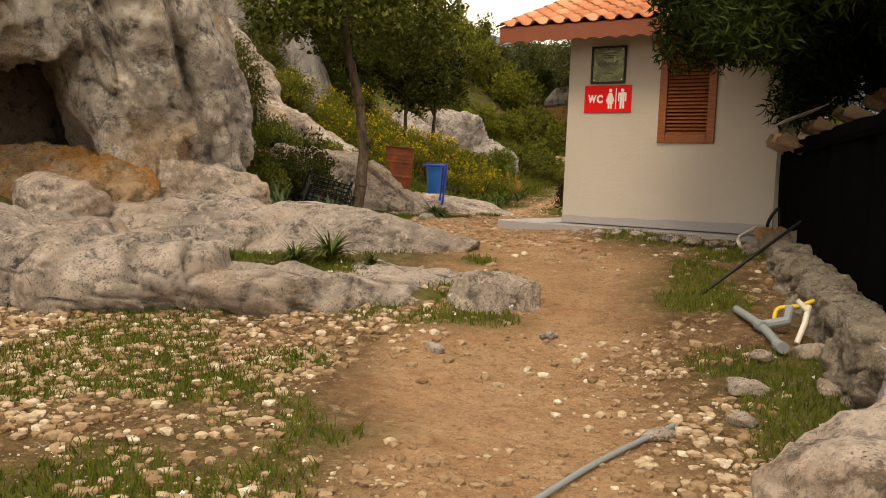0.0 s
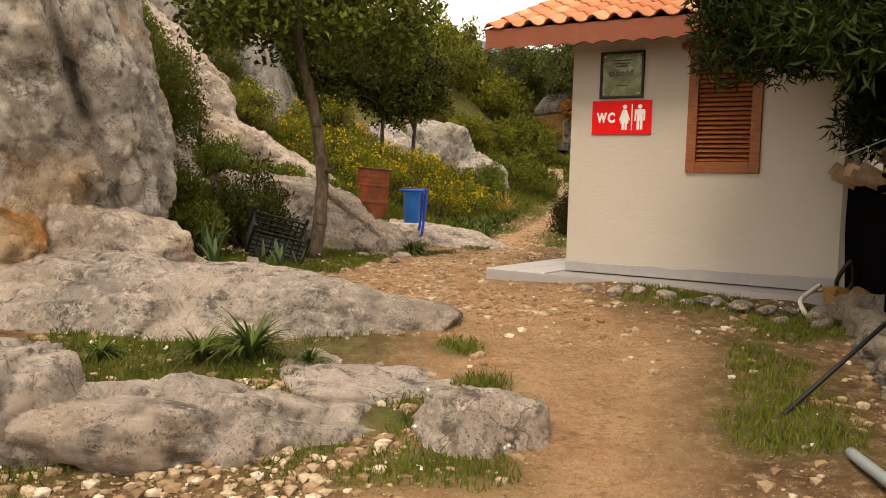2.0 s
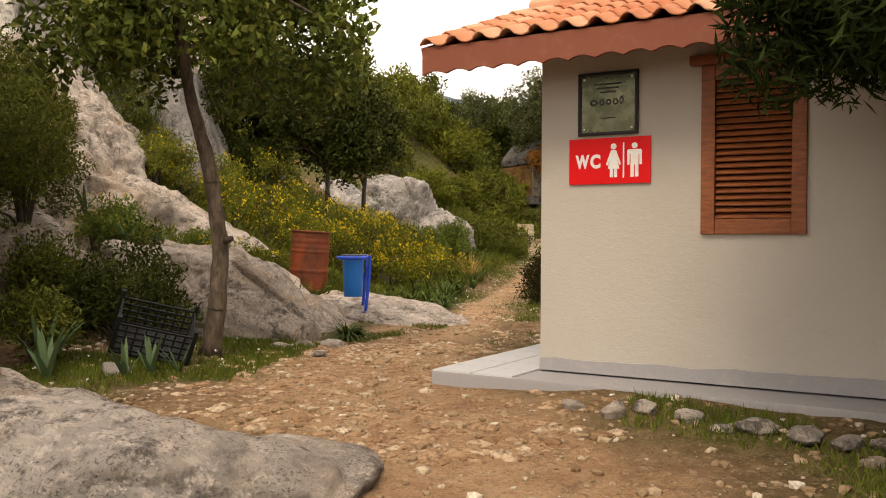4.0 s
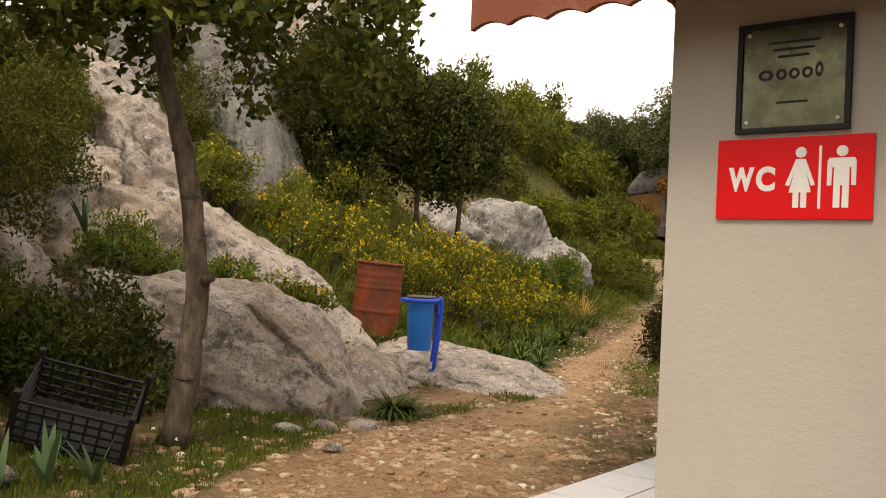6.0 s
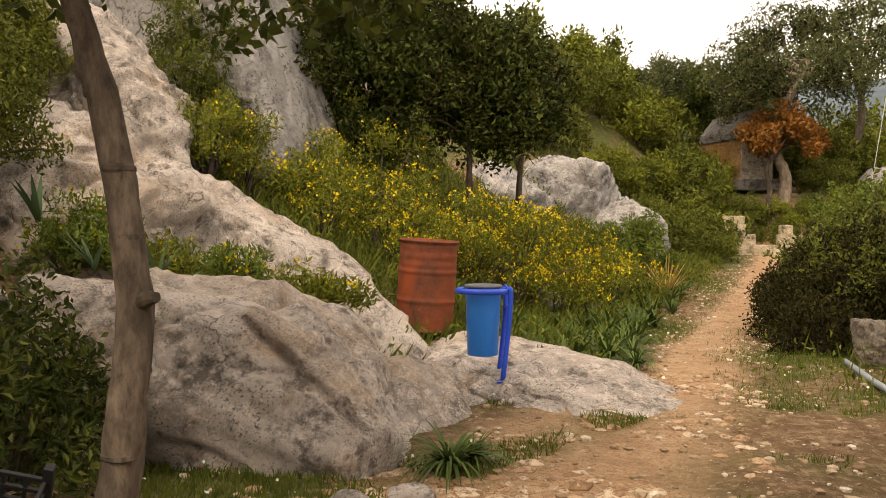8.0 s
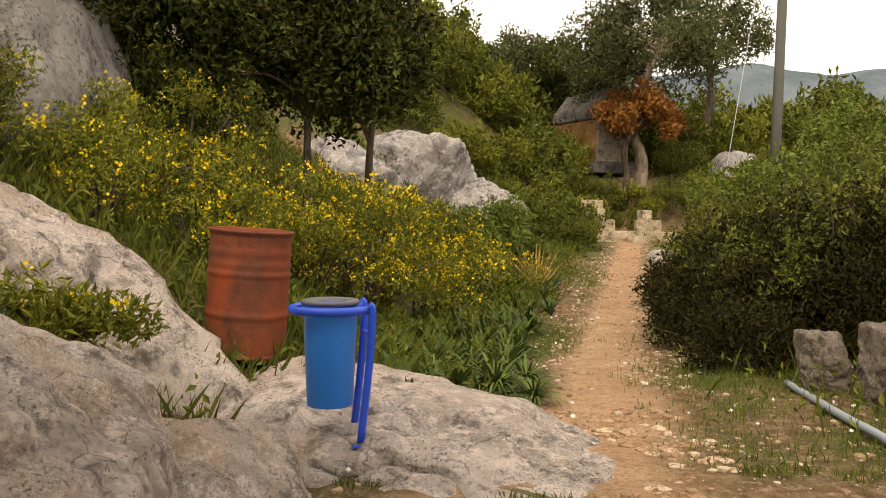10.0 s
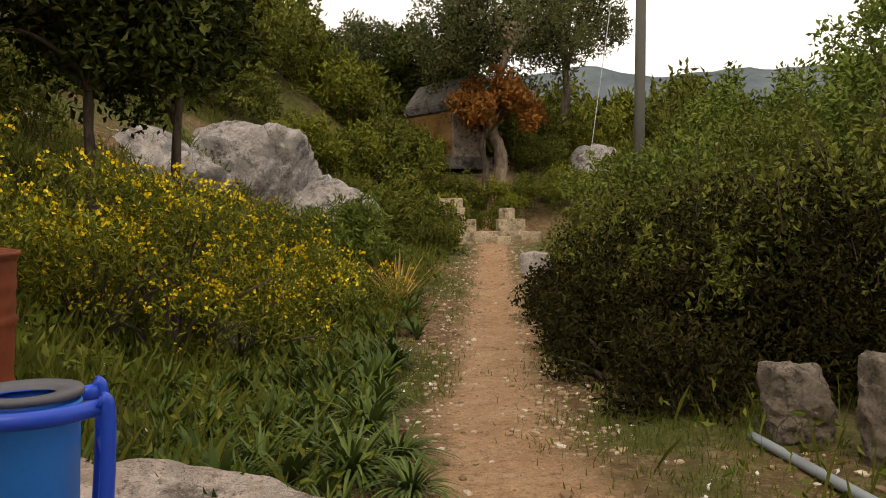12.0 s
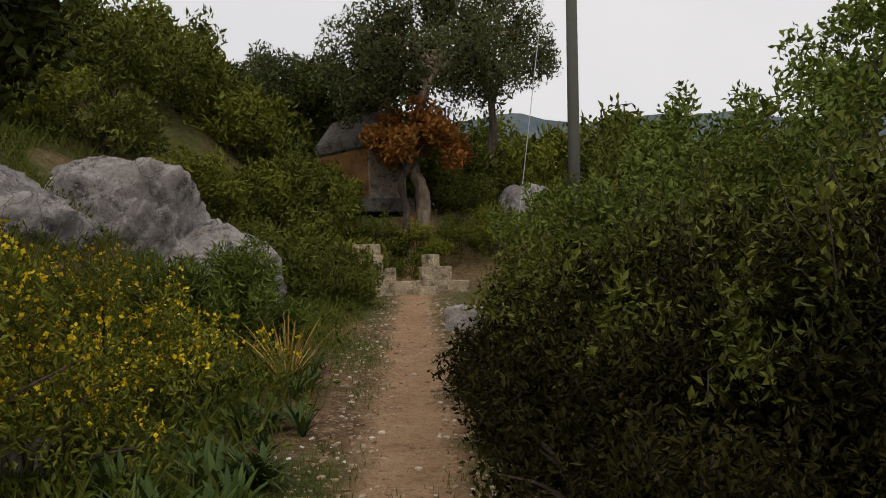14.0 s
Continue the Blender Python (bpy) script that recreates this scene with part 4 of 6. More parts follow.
for x in (0.1, WALL_L - 0.1):
    bm = plate([(0.0, 0.0), (DEPTH, 0.0), (DEPTH, 0.02), (DEPTH / 2, DEPTH / 2 * math.tan(PITCH) - 0.02), (0.0, 0.02)], 0.0, 0.18)
    g = part("gable", bm, M_PLASTER, hut)
    g.matrix_basis = pose(x - 0.09, 0.0, SLAB + WALL_H + 0.003, 0, 0, 90)


def scalloped(length, tall=0.20, wave=0.19, thick=0.03):
    """A fascia board whose lower edge runs in small waves; x from 0 to length, z down from 0."""
    n = int(length / 0.02)
    bm = bmesh.new()
    cols = []
    for i in range(n + 1):
        x = length * i / n
        z = -tall + 0.028 * abs(math.sin(math.pi * x / wave))
        cols.append([bm.verts.new((x, 0, 0)), bm.verts.new((x, 0, z)), bm.verts.new((x, thick, z)), bm.verts.new((x, thick, 0))])
    for a, b in zip(cols, cols[1:]):
        for k in range(4):
            j = (k + 1) % 4
            bm.faces.new((a[k], a[j], b[j], b[k]))
    bm.faces.new(cols[0][::-1])
    bm.faces.new(cols[-1])
    bmesh.ops.recalc_face_normals(bm, faces=bm.faces)
    return bm


f = part("fascia_board", scalloped(rx1 - rx0), M_FASCIA, roof, "faded red fascia board with a scalloped lower edge")
f.location = (rx0, ry0 - 0.032, EAVE_Z + 0.16)
rake = run_in / math.cos(PITCH)
for x in (rx0 - 0.002, rx1 + 0.034):
    f = part("barge_board", scalloped(rake, 0.17), M_FASCIA, roof)
    f.matrix_basis = Matrix.Translation((x, ry0, EAVE_Z + 0.17)) @ pose(0, 0, 0, 0, 0, 90) @ pose(0, 0, 0, 0, -math.degrees(PITCH), 0)
    f = part("barge_board", scalloped(rake, 0.17), M_FASCIA, roof)
    f.matrix_basis = Matrix.Translation((x, (ry0 + ry1) / 2, top_z + 0.01)) @ pose(0, 0, 0, 0, 0, 90) @ pose(0, 0, 0, 0, math.degrees(PITCH), 0)


def pan_tile(wd=0.225, ln=0.36, thick=0.012):
    """One wavy clay tile: a raised roll and a shallow pan; y up the slope."""
    n = 8
    prof = []
    for i in range(n + 1):
        u = i / n
        prof.append((wd * (u - 0.5), 0.042 * max(0, math.sin(math.pi * min(1, u / 0.5))) - 0.016 * max(0, math.sin(math.pi * max(0, (u - 0.5) / 0.5)))))
    v, fc = [], []
    for y, lift in ((0, 0.018), (ln, 0.0)):
        for x, z in prof:
            v.append((x, y, z + lift + thick))
        for x, z in prof:
            v.append((x, y, z + lift))
    m = n + 1
    for i in range(n):
        fc += [(i, i + 1, 2 * m + i + 1, 2 * m + i), (m + i + 1, m + i, 3 * m + i, 3 * m + i + 1), (i + 1, i, m + i, m + i + 1), (2 * m + i, 2 * m + i + 1, 3 * m + i + 1, 3 * m + i)]
    return np.array(v), np.array(fc)


TV, TF = pan_tile()
tile_me = mesh_of("roof_tile", TV, TF, M_ROOFTILE, True)


def tile_field(origin, along, up_dir, length, rows, single):
    """Rows of tiles on one slope."""
    along, up_dir = Vector(along), Vector(up_dir)
    n3 = along.cross(up_dir).normalized()
    rest = []
    for r in range(rows):
        d = r * 0.30
        for k in range(round(length / 0.215)):
            jit = 0.006 * math.sin(12.9 * k + 7.7 * r)
            p = Vector(origin) + along * (0.215 * (k + 0.5)) + up_dir * (d - 0.05 + jit) + n3 * (0.012 + jit * 0.5)
            m = Matrix((along, up_dir, n3)).transposed().to_4x4()
            m.translation = p
            if single:
                ob = under(new("roof_tile", tile_me), roof)
                ob.matrix_basis = m
            else:
                q = np.array(m)
                rest.append((TV @ q[:3, :3].T + q[:3, 3], TF))
    return rest


cp, sp = math.cos(PITCH), math.sin(PITCH)
tile_rows = int(rake / 0.30)
tile_field((rx0, ry0, EAVE_Z + 0.162), (1, 0, 0), (0, cp, sp), rx1 - rx0, tile_rows, True)
other = tile_field((rx1, ry1, EAVE_Z + 0.162), (-1, 0, 0), (0, -cp, sp), rx1 - rx0, tile_rows, False)
tagged(part("roof_tiles", joined(other), M_ROOFTILE, roof, smooth=True), kind="stuff")
ridge_me = None
for i in range(int((rx1 - rx0) / 0.3)):
    if ridge_me is None:
        cap = part("ridge_tile", tube([(0, 0, 0), (0.34, 0, 0.012)], [0.095, 0.08], 10), M_ROOFTILE, roof)
        ridge_me = cap.data
    else:
        cap = under(new("ridge_tile", ridge_me), roof)
    cap.matrix_basis = pose(rx0 + 0.3 * i, (ry0 + ry1) / 2, top_z + 0.03)


# ---- the dark lean-to and its low stone wall ----
W0, W1 = Vector((1.98, 4.2, 0)), Vector((3.17, 9.3, 0))
run = (W1 - W0)
wall = thing("low_stone_wall", pose(W0.x, W0.y, float(height(np.array([W0.x]), np.array([W0.y]))[0]), 0, 0, math.degrees(math.atan2(run.y, run.x))), "low rough grey stone wall under a black screen", "wall")
L = run.length
part("core", box(L, 0.5, 0.50, (L / 2, -0.42, 0.18)), M_CEMENT, wall)
stones = [mesh_of("wall_stone", *rock_shape((0.42, 0.34, 0.24), 200 + k, 14, 4, 0.12, 18, 2.0, 1.0), M_WALLSTONE, True) for k in range(6)]
rng = random.Random(5)
for row in range(3):
    x = -0.1 + 0.15 * (row % 2)
    while x < L:
        s = under(new("wall_stone", rng.choice(stones)), wall)
        sc = rng.uniform(0.75, 1.15)
        grade = 0.105 * x * 0.8
        s.matrix_basis = pose(x + 0.2, -0.18 - 0.05 * row + rng.uniform(-0.03, 0.03), 0.02 + 0.17 * row + min(grade, 0.45) * 0.7, rng.uniform(-10, 10), rng.uniform(-10, 10), rng.uniform(-15, 15)) @ Matrix.Diagonal((sc * 1.05, sc, sc, 1))
        x += 0.36 * sc

shed = thing("lean_to_shed", pose(W0.x, W0.y, 0.55, 0, 0, math.degrees(math.atan2(run.y, run.x))), "dark lean-to hung with black shade cloth", "shed")


def cloth(length, tall, seed, waves=0.05):
    nx, nz = int(length / 0.08), int(tall / 0.12)
    X, Z = np.meshgrid(np.linspace(0, length, nx), np.linspace(0, tall, nz))
    p = np.column_stack((X.ravel(), Z.ravel() * 0.35, np.zeros(X.size)))
    Y = waves * fbm(p * 2.4, 3, seed).reshape(X.shape) + 0.02 * np.sin(X * 9 + Z)
    i = np.arange(X.size).reshape(X.shape)
    f = np.column_stack((i[:-1, :-1].ravel(), i[:-1, 1:].ravel(), i[1:, 1:].ravel(), i[1:, :-1].ravel()))
    front_v = np.column_stack((X.ravel(), Y.ravel(), Z.ravel()))
    back_v = front_v + (0, -0.012, 0)
    return np.concatenate((front_v, back_v)), np.concatenate((f[:, ::-1], f + X.size))


c = part("shade_cloth", cloth(L + 0.45, 1.40, 4), M_NET_AND_SHADE, shed, "black shade cloth hanging in folds", True)
c.location = (0.02, -0.40, 0.16)
c = part("shade_cloth", cloth(2.4, 1.3, 8), M_NET_AND_SHADE, shed, smooth=True)
c.matrix_basis = pose(0.0, -2.92, 0.3, 0, 0, 90)
for k in range(5):
    part("post", box(0.07, 0.07, 1.5, (0.06 + k * (L - 0.15) / 4, -0.62, 0.73), 0.006), M_WOOD, shed)
# added near-black sheet standing for the darkness inside the lean-to
part("back_panel", box(L + 0.3, 0.06, 2.4, (L / 2 + 0.15, -2.75, 1.0)), M_SHADE_BLACK, shed)
# deck coloured black for the pine's shade above the eave
part("roof_deck", box(L + 0.1, 2.6, 0.05, (L / 2 + 0.15, -1.58, 1.86), 0.005, (-19, 0, 0)), M_NET_AND_SHADE, shed)
half_pipe = []
for s in range(9):
    a = math.pi * s / 8
    half_pipe.append((0.1 * math.cos(a), 0.1 * math.sin(a)))


def pipe_tile(ln=0.42, taper=0.8, thick=0.014, up=True):
    v, fc = [], []
    m = len(half_pipe)
    for y, k in ((0, 1.0), (ln, taper)):
        for rr in (1.0, 1.0 - thick / 0.1):
            v += [(x * k * rr, y, (z if up else -z) * k * rr) for x, z in half_pipe]
    for i in range(m - 1):
        fc += [(i, i + 1, 2 * m + i + 1, 2 * m + i), (m + i, 3 * m + i, 3 * m + i + 1, m + i + 1), (i, m + i, m + i + 1, i + 1), (2 * m + i, 2 * m + i + 1, 3 * m + i + 1, 3 * m + i)]
    return np.array(v), np.array(fc)


old_up, old_pan = mesh_of("clay_tile", *pipe_tile(), M_OLDTILE, True), mesh_of("clay_tile", *pipe_tile(up=False), M_OLDTILE, True)
for i in range(4):
    for j in range(4):
        for pan in (False, True):
            ob = under(new("clay_tile", old_pan if pan else old_up), shed)
            ob.matrix_basis = pose(L + 0.30 - 0.235 * i - (0.118 if pan else 0), -0.22 - 0.30 * j + rng.uniform(-0.03, 0.03), 1.52 + 0.15 * j + (0.03 if not pan else 0.09) + rng.uniform(-0.03, 0.03), -26 + rng.uniform(-4, 4), rng.uniform(-5, 5), 180 + rng.uniform(-5, 5))
part("metal_sheet", box(0.34, 0.5, 0.006, (L - 0.32, -0.40, 1.80), 0.001, (-22, 12, 20)), M_SHEETMETAL, shed, "loose pale metal sheet on the tiles")

# hoses, pipes and bars beside the wall
hose = part("hose", tube(curve_points([(3.45, 9.28, 1.05), (3.36, 9.18, 1.25), (3.44, 9.12, 1.42), (3.5, 9.2, 1.25), (3.42, 9.2, 1.12), (3.47, 9.1, 1.06)], 10), [0.018] * 51, 8), M_BLACKPLASTIC, None, "", True)
tagged(hose, "coil of black hose at the hut corner", "hose")
b0, b1 = Vector(on_ground(2.0, 6.75, 0.0)), Vector((2.95, 7.3, 1.35))
bar = part("iron_bar", tube([b0, b0.lerp(b1, 0.5), b1], [0.014] * 3, 8), M_BLACKPLASTIC, None, "", True)
tagged(bar, "thin black bar leaning on the stone wall", "bar")
pp = [on_ground(2.1, 6.2, 0.03), on_ground(2.12, 5.75, 0.05), on_ground(2.1, 5.35, 0.05)]
pipe = thing("water_pipe", Matrix.Identity(4), "grey plastic pipe with valve lying on stones", "pipe")
part("pipe_run", tube(curve_points(pp, 8), [0.028] * 17, 12), M_PIPE, pipe, "", True)
for k, q in enumerate((pp[1], pp[2])):
    part("coupling", tube([(q[0], q[1] - 0.05, q[2]), (q[0], q[1] + 0.05, q[2])], [0.037, 0.037], 12), M_PIPE, pipe)
part("branch", tube([pp[1], (pp[1][0] + 0.16, pp[1][1] - 0.02, pp[1][2] + 0.04), (pp[1][0] + 0.2, pp[1][1] + 0.05, pp[1][2] + 0.12)], [0.035, 0.035, 0.03], 10), M_PIPE, pipe)
wp = thing("white_pipe", Matrix.Identity(4), "short white plastic pipe with a fork leaning on the wall", "pipe")
q = Vector(on_ground(2.28, 5.55, 0.02))
part("pipe_run", tube([q, q + Vector((0.07, 0.07, 0.12)), q + Vector((0.11, 0.12, 0.23))], [0.018, 0.018, 0.018], 10), M_WHITEPIPE, wp)
part("fork", tube([q + Vector((0.095, 0.10, 0.20)), q + Vector((0.04, 0.14, 0.26))], [0.018, 0.016], 10), M_WHITEPIPE, wp)
yh = part("yellow_hose", tube(curve_points([on_ground(2.22, 5.8, 0.05), on_ground(2.26, 5.85, 0.14), on_ground(2.38, 5.8, 0.18), on_ground(2.52, 5.75, 0.26), on_ground(2.72, 5.7, 0.30)], 8), [0.016] * 33, 8), M_YELLOW, None, "", True)
tagged(yh, "yellow garden hose over the stones", "hose")
gp = part("ground_pipe", tube(curve_points([on_ground(0.30, 3.2, 0.02), on_ground(0.75, 3.8, 0.02), on_ground(1.25, 4.4, 0.0)], 8), [0.014] * 17, 8), M_PIPE, None, "", True)
tagged(gp, "thin grey pipe half buried in the path", "pipe")
gp = part("ground_pipe", tube(curve_points([on_ground(2.95, 18.0, 0.03), on_ground(2.89, 17.0, 0.04), on_ground(2.86, 16.4, 0.04), on_ground(2.8, 15.6, 0.04)], 8), [0.028] * 25, 10), M_PIPE, None, "", True)
tagged(gp, "grey pipe along the path edge beside upright stones", "pipe")


# ---- barrel, bin, crate ----
def lathe(profile, seg=32):
    """A closed shell turned from (radius, z) pairs."""
    v, fc = [], []
    for r, z in profile:
        v += [(r * math.cos(2 * math.pi * k / seg), r * math.sin(2 * math.pi * k / seg), z) for k in range(seg)]
    for i in range(len(profile) - 1):
        for k in range(seg):
            a, b = i * seg + k, i * seg + (k + 1) % seg
            fc.append((a, b, b + seg, a + seg))
    return np.array(v), np.array(fc)


barrel = thing("oil_barrel", pose(*on_ground(-1.06, 17.78, -0.02), 2, 3, 20), "rusty red open steel oil barrel", "barrel")
BR, BH = 0.285, 0.88
prof = [(0.02, 0.03), (BR - 0.01, 0.03), (BR, 0.0), (BR + 0.006, 0.015)]
for k in range(1, 45):
    z = BH * k / 45
    swell = 0.014 * (math.exp(-((z - 0.30) / 0.014) ** 2) + math.exp(-((z - 0.59) / 0.014) ** 2)) + 0.003 * (math.sin(z * 70) if 0.6 < z < 0.82 else 0)
    prof.append((BR + swell, z))
prof += [(BR + 0.010, BH - 0.012), (BR + 0.010, BH), (BR - 0.004, BH + 0.002), (BR - 0.008, BH - 0.02), (BR - 0.008, 0.06), (0.02, 0.05)]
part("body", lathe(prof, 40), M_RUST, barrel, "", True)
part("top_rim", lathe([(BR + 0.008, BH - 0.01), (BR + 0.016, BH - 0.002), (BR + 0.014, BH + 0.01), (BR + 0.002, BH + 0.012), (BR - 0.004, BH + 0.003)], 40), M_RUST, barrel, "dark rolled rim", True)

BIN = pose(-0.17, 16.17, 1.11, 0, 0, 14) @ Matrix.Diagonal((0.86, 0.86, 0.97, 1))
litter = thing("litter_bin", BIN, "blue metal litter bin hung in a tubular frame", "litter bin")
part("bucket", lathe([(0.02, 0.215), (0.135, 0.215), (0.142, 0.22), (0.165, 0.74), (0.172, 0.75), (0.165, 0.757), (0.157, 0.745), (0.135, 0.235), (0.02, 0.23)], 32), M_BLUELIGHT, litter, "light blue tapered bucket", True).location = (-0.12, -0.02, 0)
part("bucket_rim", lathe([(0.10, 0.772), (0.175, 0.768), (0.18, 0.78), (0.172, 0.79), (0.11, 0.785), (0.10, 0.772)], 32), M_RIM, litter, "worn grey lid ring", True).location = (-0.12, -0.02, 0)
ring = [(-0.12 + 0.235 * math.cos(a), -0.02 + 0.215 * math.sin(a), 0.74) for a in np.linspace(radians(38), radians(322), 26)]
arc = [(0.10, 0.12, 0.742), *ring, (0.10, -0.15, 0.742)]
part("hoop", tube(arc, [0.024] * len(arc), 10), M_BLUE, litter, "dark blue tubular hoop", True)
for y in (0.13, -0.16):
    part("leg", tube(curve_points([(0.09, y, 0.765), (0.115, y, 0.73), (0.10, y * 0.95, 0.45), (0.05, y * 0.9, 0.02)], 6), [0.024] * 19, 10), M_BLUE, litter, "", True)
    part("foot_plate", box(0.11, 0.09, 0.012, (0.05, y * 0.9, 0.012), 0.003), M_BLUE, litter)
part("cross_bar", tube([(0.105, 0.125, 0.60), (0.105, -0.155, 0.60)], [0.012, 0.012], 8), M_BLUE, litter)

crate = thing("plastic_crate", pose(*on_ground(-1.66, 11.9, 0.12), 28, 14, 20), "black plastic crate lying beside the tree", "crate")
CL, CW, CH = 0.60, 0.40, 0.30
part("crate_floor", box(CL, CW, 0.015, (0, 0, 0.008), 0.003), M_BLACKPLASTIC, crate)
for sx, sy, x, y in ((CL, 0.014, 0, CW / 2), (CL, 0.014, 0, -CW / 2), (0.014, CW - 0.03, CL / 2 - 0.007, 0), (0.014, CW - 0.03, -CL / 2 + 0.007, 0)):
    for k in range(5):
        part("slat", box(sx, sy, 0.017, (x, y, 0.05 + 0.058 * k), 0.003), M_BLACKPLASTIC, crate)
for k in range(7):
    for y in (CW / 2, -CW / 2):
        part("upright_bar", box(0.014, 0.010, CH - 0.02, (-CL / 2 + CL * (k + 1) / 8, y, CH / 2), 0.002), M_BLACKPLASTIC, crate)
for x in (-CL / 2, CL / 2):
    for y in (-CW / 2, CW / 2):
        part("corner_post", box(0.035, 0.035, CH + 0.05, (x, y, CH / 2 + 0.025), 0.005), M_BLACKPLASTIC, crate)

# ---- pole, tomb and cut blocks ----
pole = thing("utility_pole", pose(*on_ground(8.35, 32.0, -0.1), 0, 1.0, 0), "grey weathered wooden utility pole with stay wire", "pole")
part("shaft", tube([(0, 0, 0), (0.01, 0, 3), (0, 0, 10.5)], [0.135, 0.12, 0.10], 14), M_POLE, pole, "", True)
part("stay_wire", tube([(-0.1, 0, 9.6), (-1.0, 0.9, 0.2)], [0.008, 0.008], 6), M_SHEETMETAL, pole)
part("cap", tube([(0, 0, 10.5), (0, 0, 10.6)], [0.11, 0.05], 12), M_SHEETMETAL, pole)

tomb = thing("stone_tomb", pose(4.8, 34.4, 3.4, 0, 0, 24), "ancient stone sarcophagus with gabled lid", "tomb")
part("chest", box(1.0, 2.0, 1.1, (0, 0.6, 0.72), 0.03), M_TOMBOCHRE, tomb, "ochre-stained upright stone chest")
part("front_slab", box(0.96, 0.05, 1.06, (0, -0.42, 0.72), 0.015), M_TOMBFRONT, tomb, "pale stone front slab")
part("plinth", box(1.25, 2.3, 0.3, (0, 0.6, 0.05), 0.04), M_TOMB, tomb)
lid = bmesh.new()
prof2 = [(-0.72, 0), (0.72, 0), (0.72, 0.24), (0.07, 0.86), (-0.07, 0.86), (-0.72, 0.24)]
va, vb = [lid.verts.new((x, -0.72, z)) for x, z in prof2], [lid.verts.new((x, 1.9, z)) for x, z in prof2]
lid.faces.new(va), lid.faces.new(vb[::-1])
for k in range(6):
    lid.faces.new((va[k], vb[k], vb[(k + 1) % 6], va[(k + 1) % 6]))
bmesh.ops.recalc_face_normals(lid, faces=lid.faces)
bmesh.ops.bevel(lid, geom=lid.edges[:], offset=0.03, segments=2, affect="EDGES")
part("lid", lid, M_TOMB, tomb, "dark pitched stone lid").matrix_basis = Matrix.Translation((0, 0.03, 1.272)) @ Matrix.Diagonal((0.74, 0.85, 0.95, 1))
stack_tops = {}
for k, (col, x, y, s, r) in enumerate([("b", 4.42, 31.4, (0.78, 0.5, 0.27), 6), ("b", 4.16, 31.46, (0.7, 0.46, 0.26), -9), ("b", 3.93, 31.44, (0.62, 0.44, 0.25), 5), ("b", 4.0, 31.5, (0.5, 0.4, 0.2), -14), ("a", 4.95, 31.15, (0.36, 0.34, 0.2), 18),
                                       ("c", 5.3, 31.75, (0.78, 0.5, 0.24), 4), ("c", 5.36, 31.78, (0.58, 0.45, 0.26), -7), ("c", 5.28, 31.8, (0.24, 0.3, 0.24), 15), ("d", 5.75, 31.5, (0.4, 0.36, 0.24), -25)]):
    foot = stack_tops.get(col, on_ground(x, y, -0.06)[2])
    b = part("cut_block", box(*s, (0, 0, s[2] / 2), 0.035), M_BLOCK, None)
    b.matrix_world = pose(x, y, foot, 0, 0, r)
    stack_tops[col] = foot + s[2] - 0.003
    tagged(b, "pale squared stone block in a ruined stack", "stone block", "ruined stone blocks")

for k, (x, y, z) in enumerate([(3.28, 9.02, 1.16), (3.40, 8.88, 1.17)]):
    rock("loose_stone", (x, y, z), (0.2, 0.16, 0.15), (0, 0, 40 * k), 95 + k, "orange-brown stone resting on the low wall", M_OCHRE, 3, 10, 0.06, 12, "stone", "loose stones")
drain = part("drain_pipe", tube(curve_points([on_ground(2.98, 8.85, 0.03), on_ground(3.05, 9.1, 0.08), (3.3, 9.35, 1.2)], 8), [0.02] * 17, 8), M_WHITEPIPE, None, "", True)
tagged(drain, "thin white drain pipe at the hut corner", "pipe")


# ---- vegetation ----
def leaves(p, size, rng, aspect=0.45, droop=0.0, up=0.4, vary=0.4, fold=0.15):
    """Small folded leaves, two triangles each, one at each point."""
    n = len(p)
    d = rng.normal(size=(n, 3)) + (0, 0, up)
    d[:, 2] -= droop
    d /= np.linalg.norm(d, axis=1)[:, None]
    s = np.cross(d, rng.normal(size=(n, 3)))
    s /= np.linalg.norm(s, axis=1)[:, None] + 1e-9
    nrm = np.cross(s, d)
    ln = size * (1 + vary * rng.uniform(-1, 1, n))[:, None]
    mid = p + d * ln * 0.5 + nrm * ln * fold
    v = np.stack((p, mid + s * ln * aspect * 0.5, p + d * ln, mid - s * ln * aspect * 0.5), 1).reshape(-1, 3)
    i = np.arange(n)[:, None] * 4
    f = np.concatenate((i + (0, 1, 2), i + (0, 2, 3)))
    return v, f


def cloud(rng, n, clumps, spread_r, radius=None):
    """Points gathered round clump centres."""
    c = clumps[rng.integers(0, len(clumps), n)]
    g = rng.normal(size=(n, 3))
    g /= np.linalg.norm(g, axis=1)[:, None]
    return c + g * (spread_r * rng.uniform(0.25, 1.0, n) ** 0.6)[:, None]


def crown_clumps(rng, n, radii, inner=0.35, seed=0, flat_bottom=-0.6):
    out = []
    while len(out) < n:
        d = rng.normal(size=3)
        d /= np.linalg.norm(d)
        if d[2] < flat_bottom:
            continue
        r = rng.uniform(inner, 1.0) ** 0.6 * (1 + 0.30 * float(vnoise(np.array([d * 2.3 + seed]), seed)[0]))
        out.append(d * r * np.array(radii))
    return np.array(out)


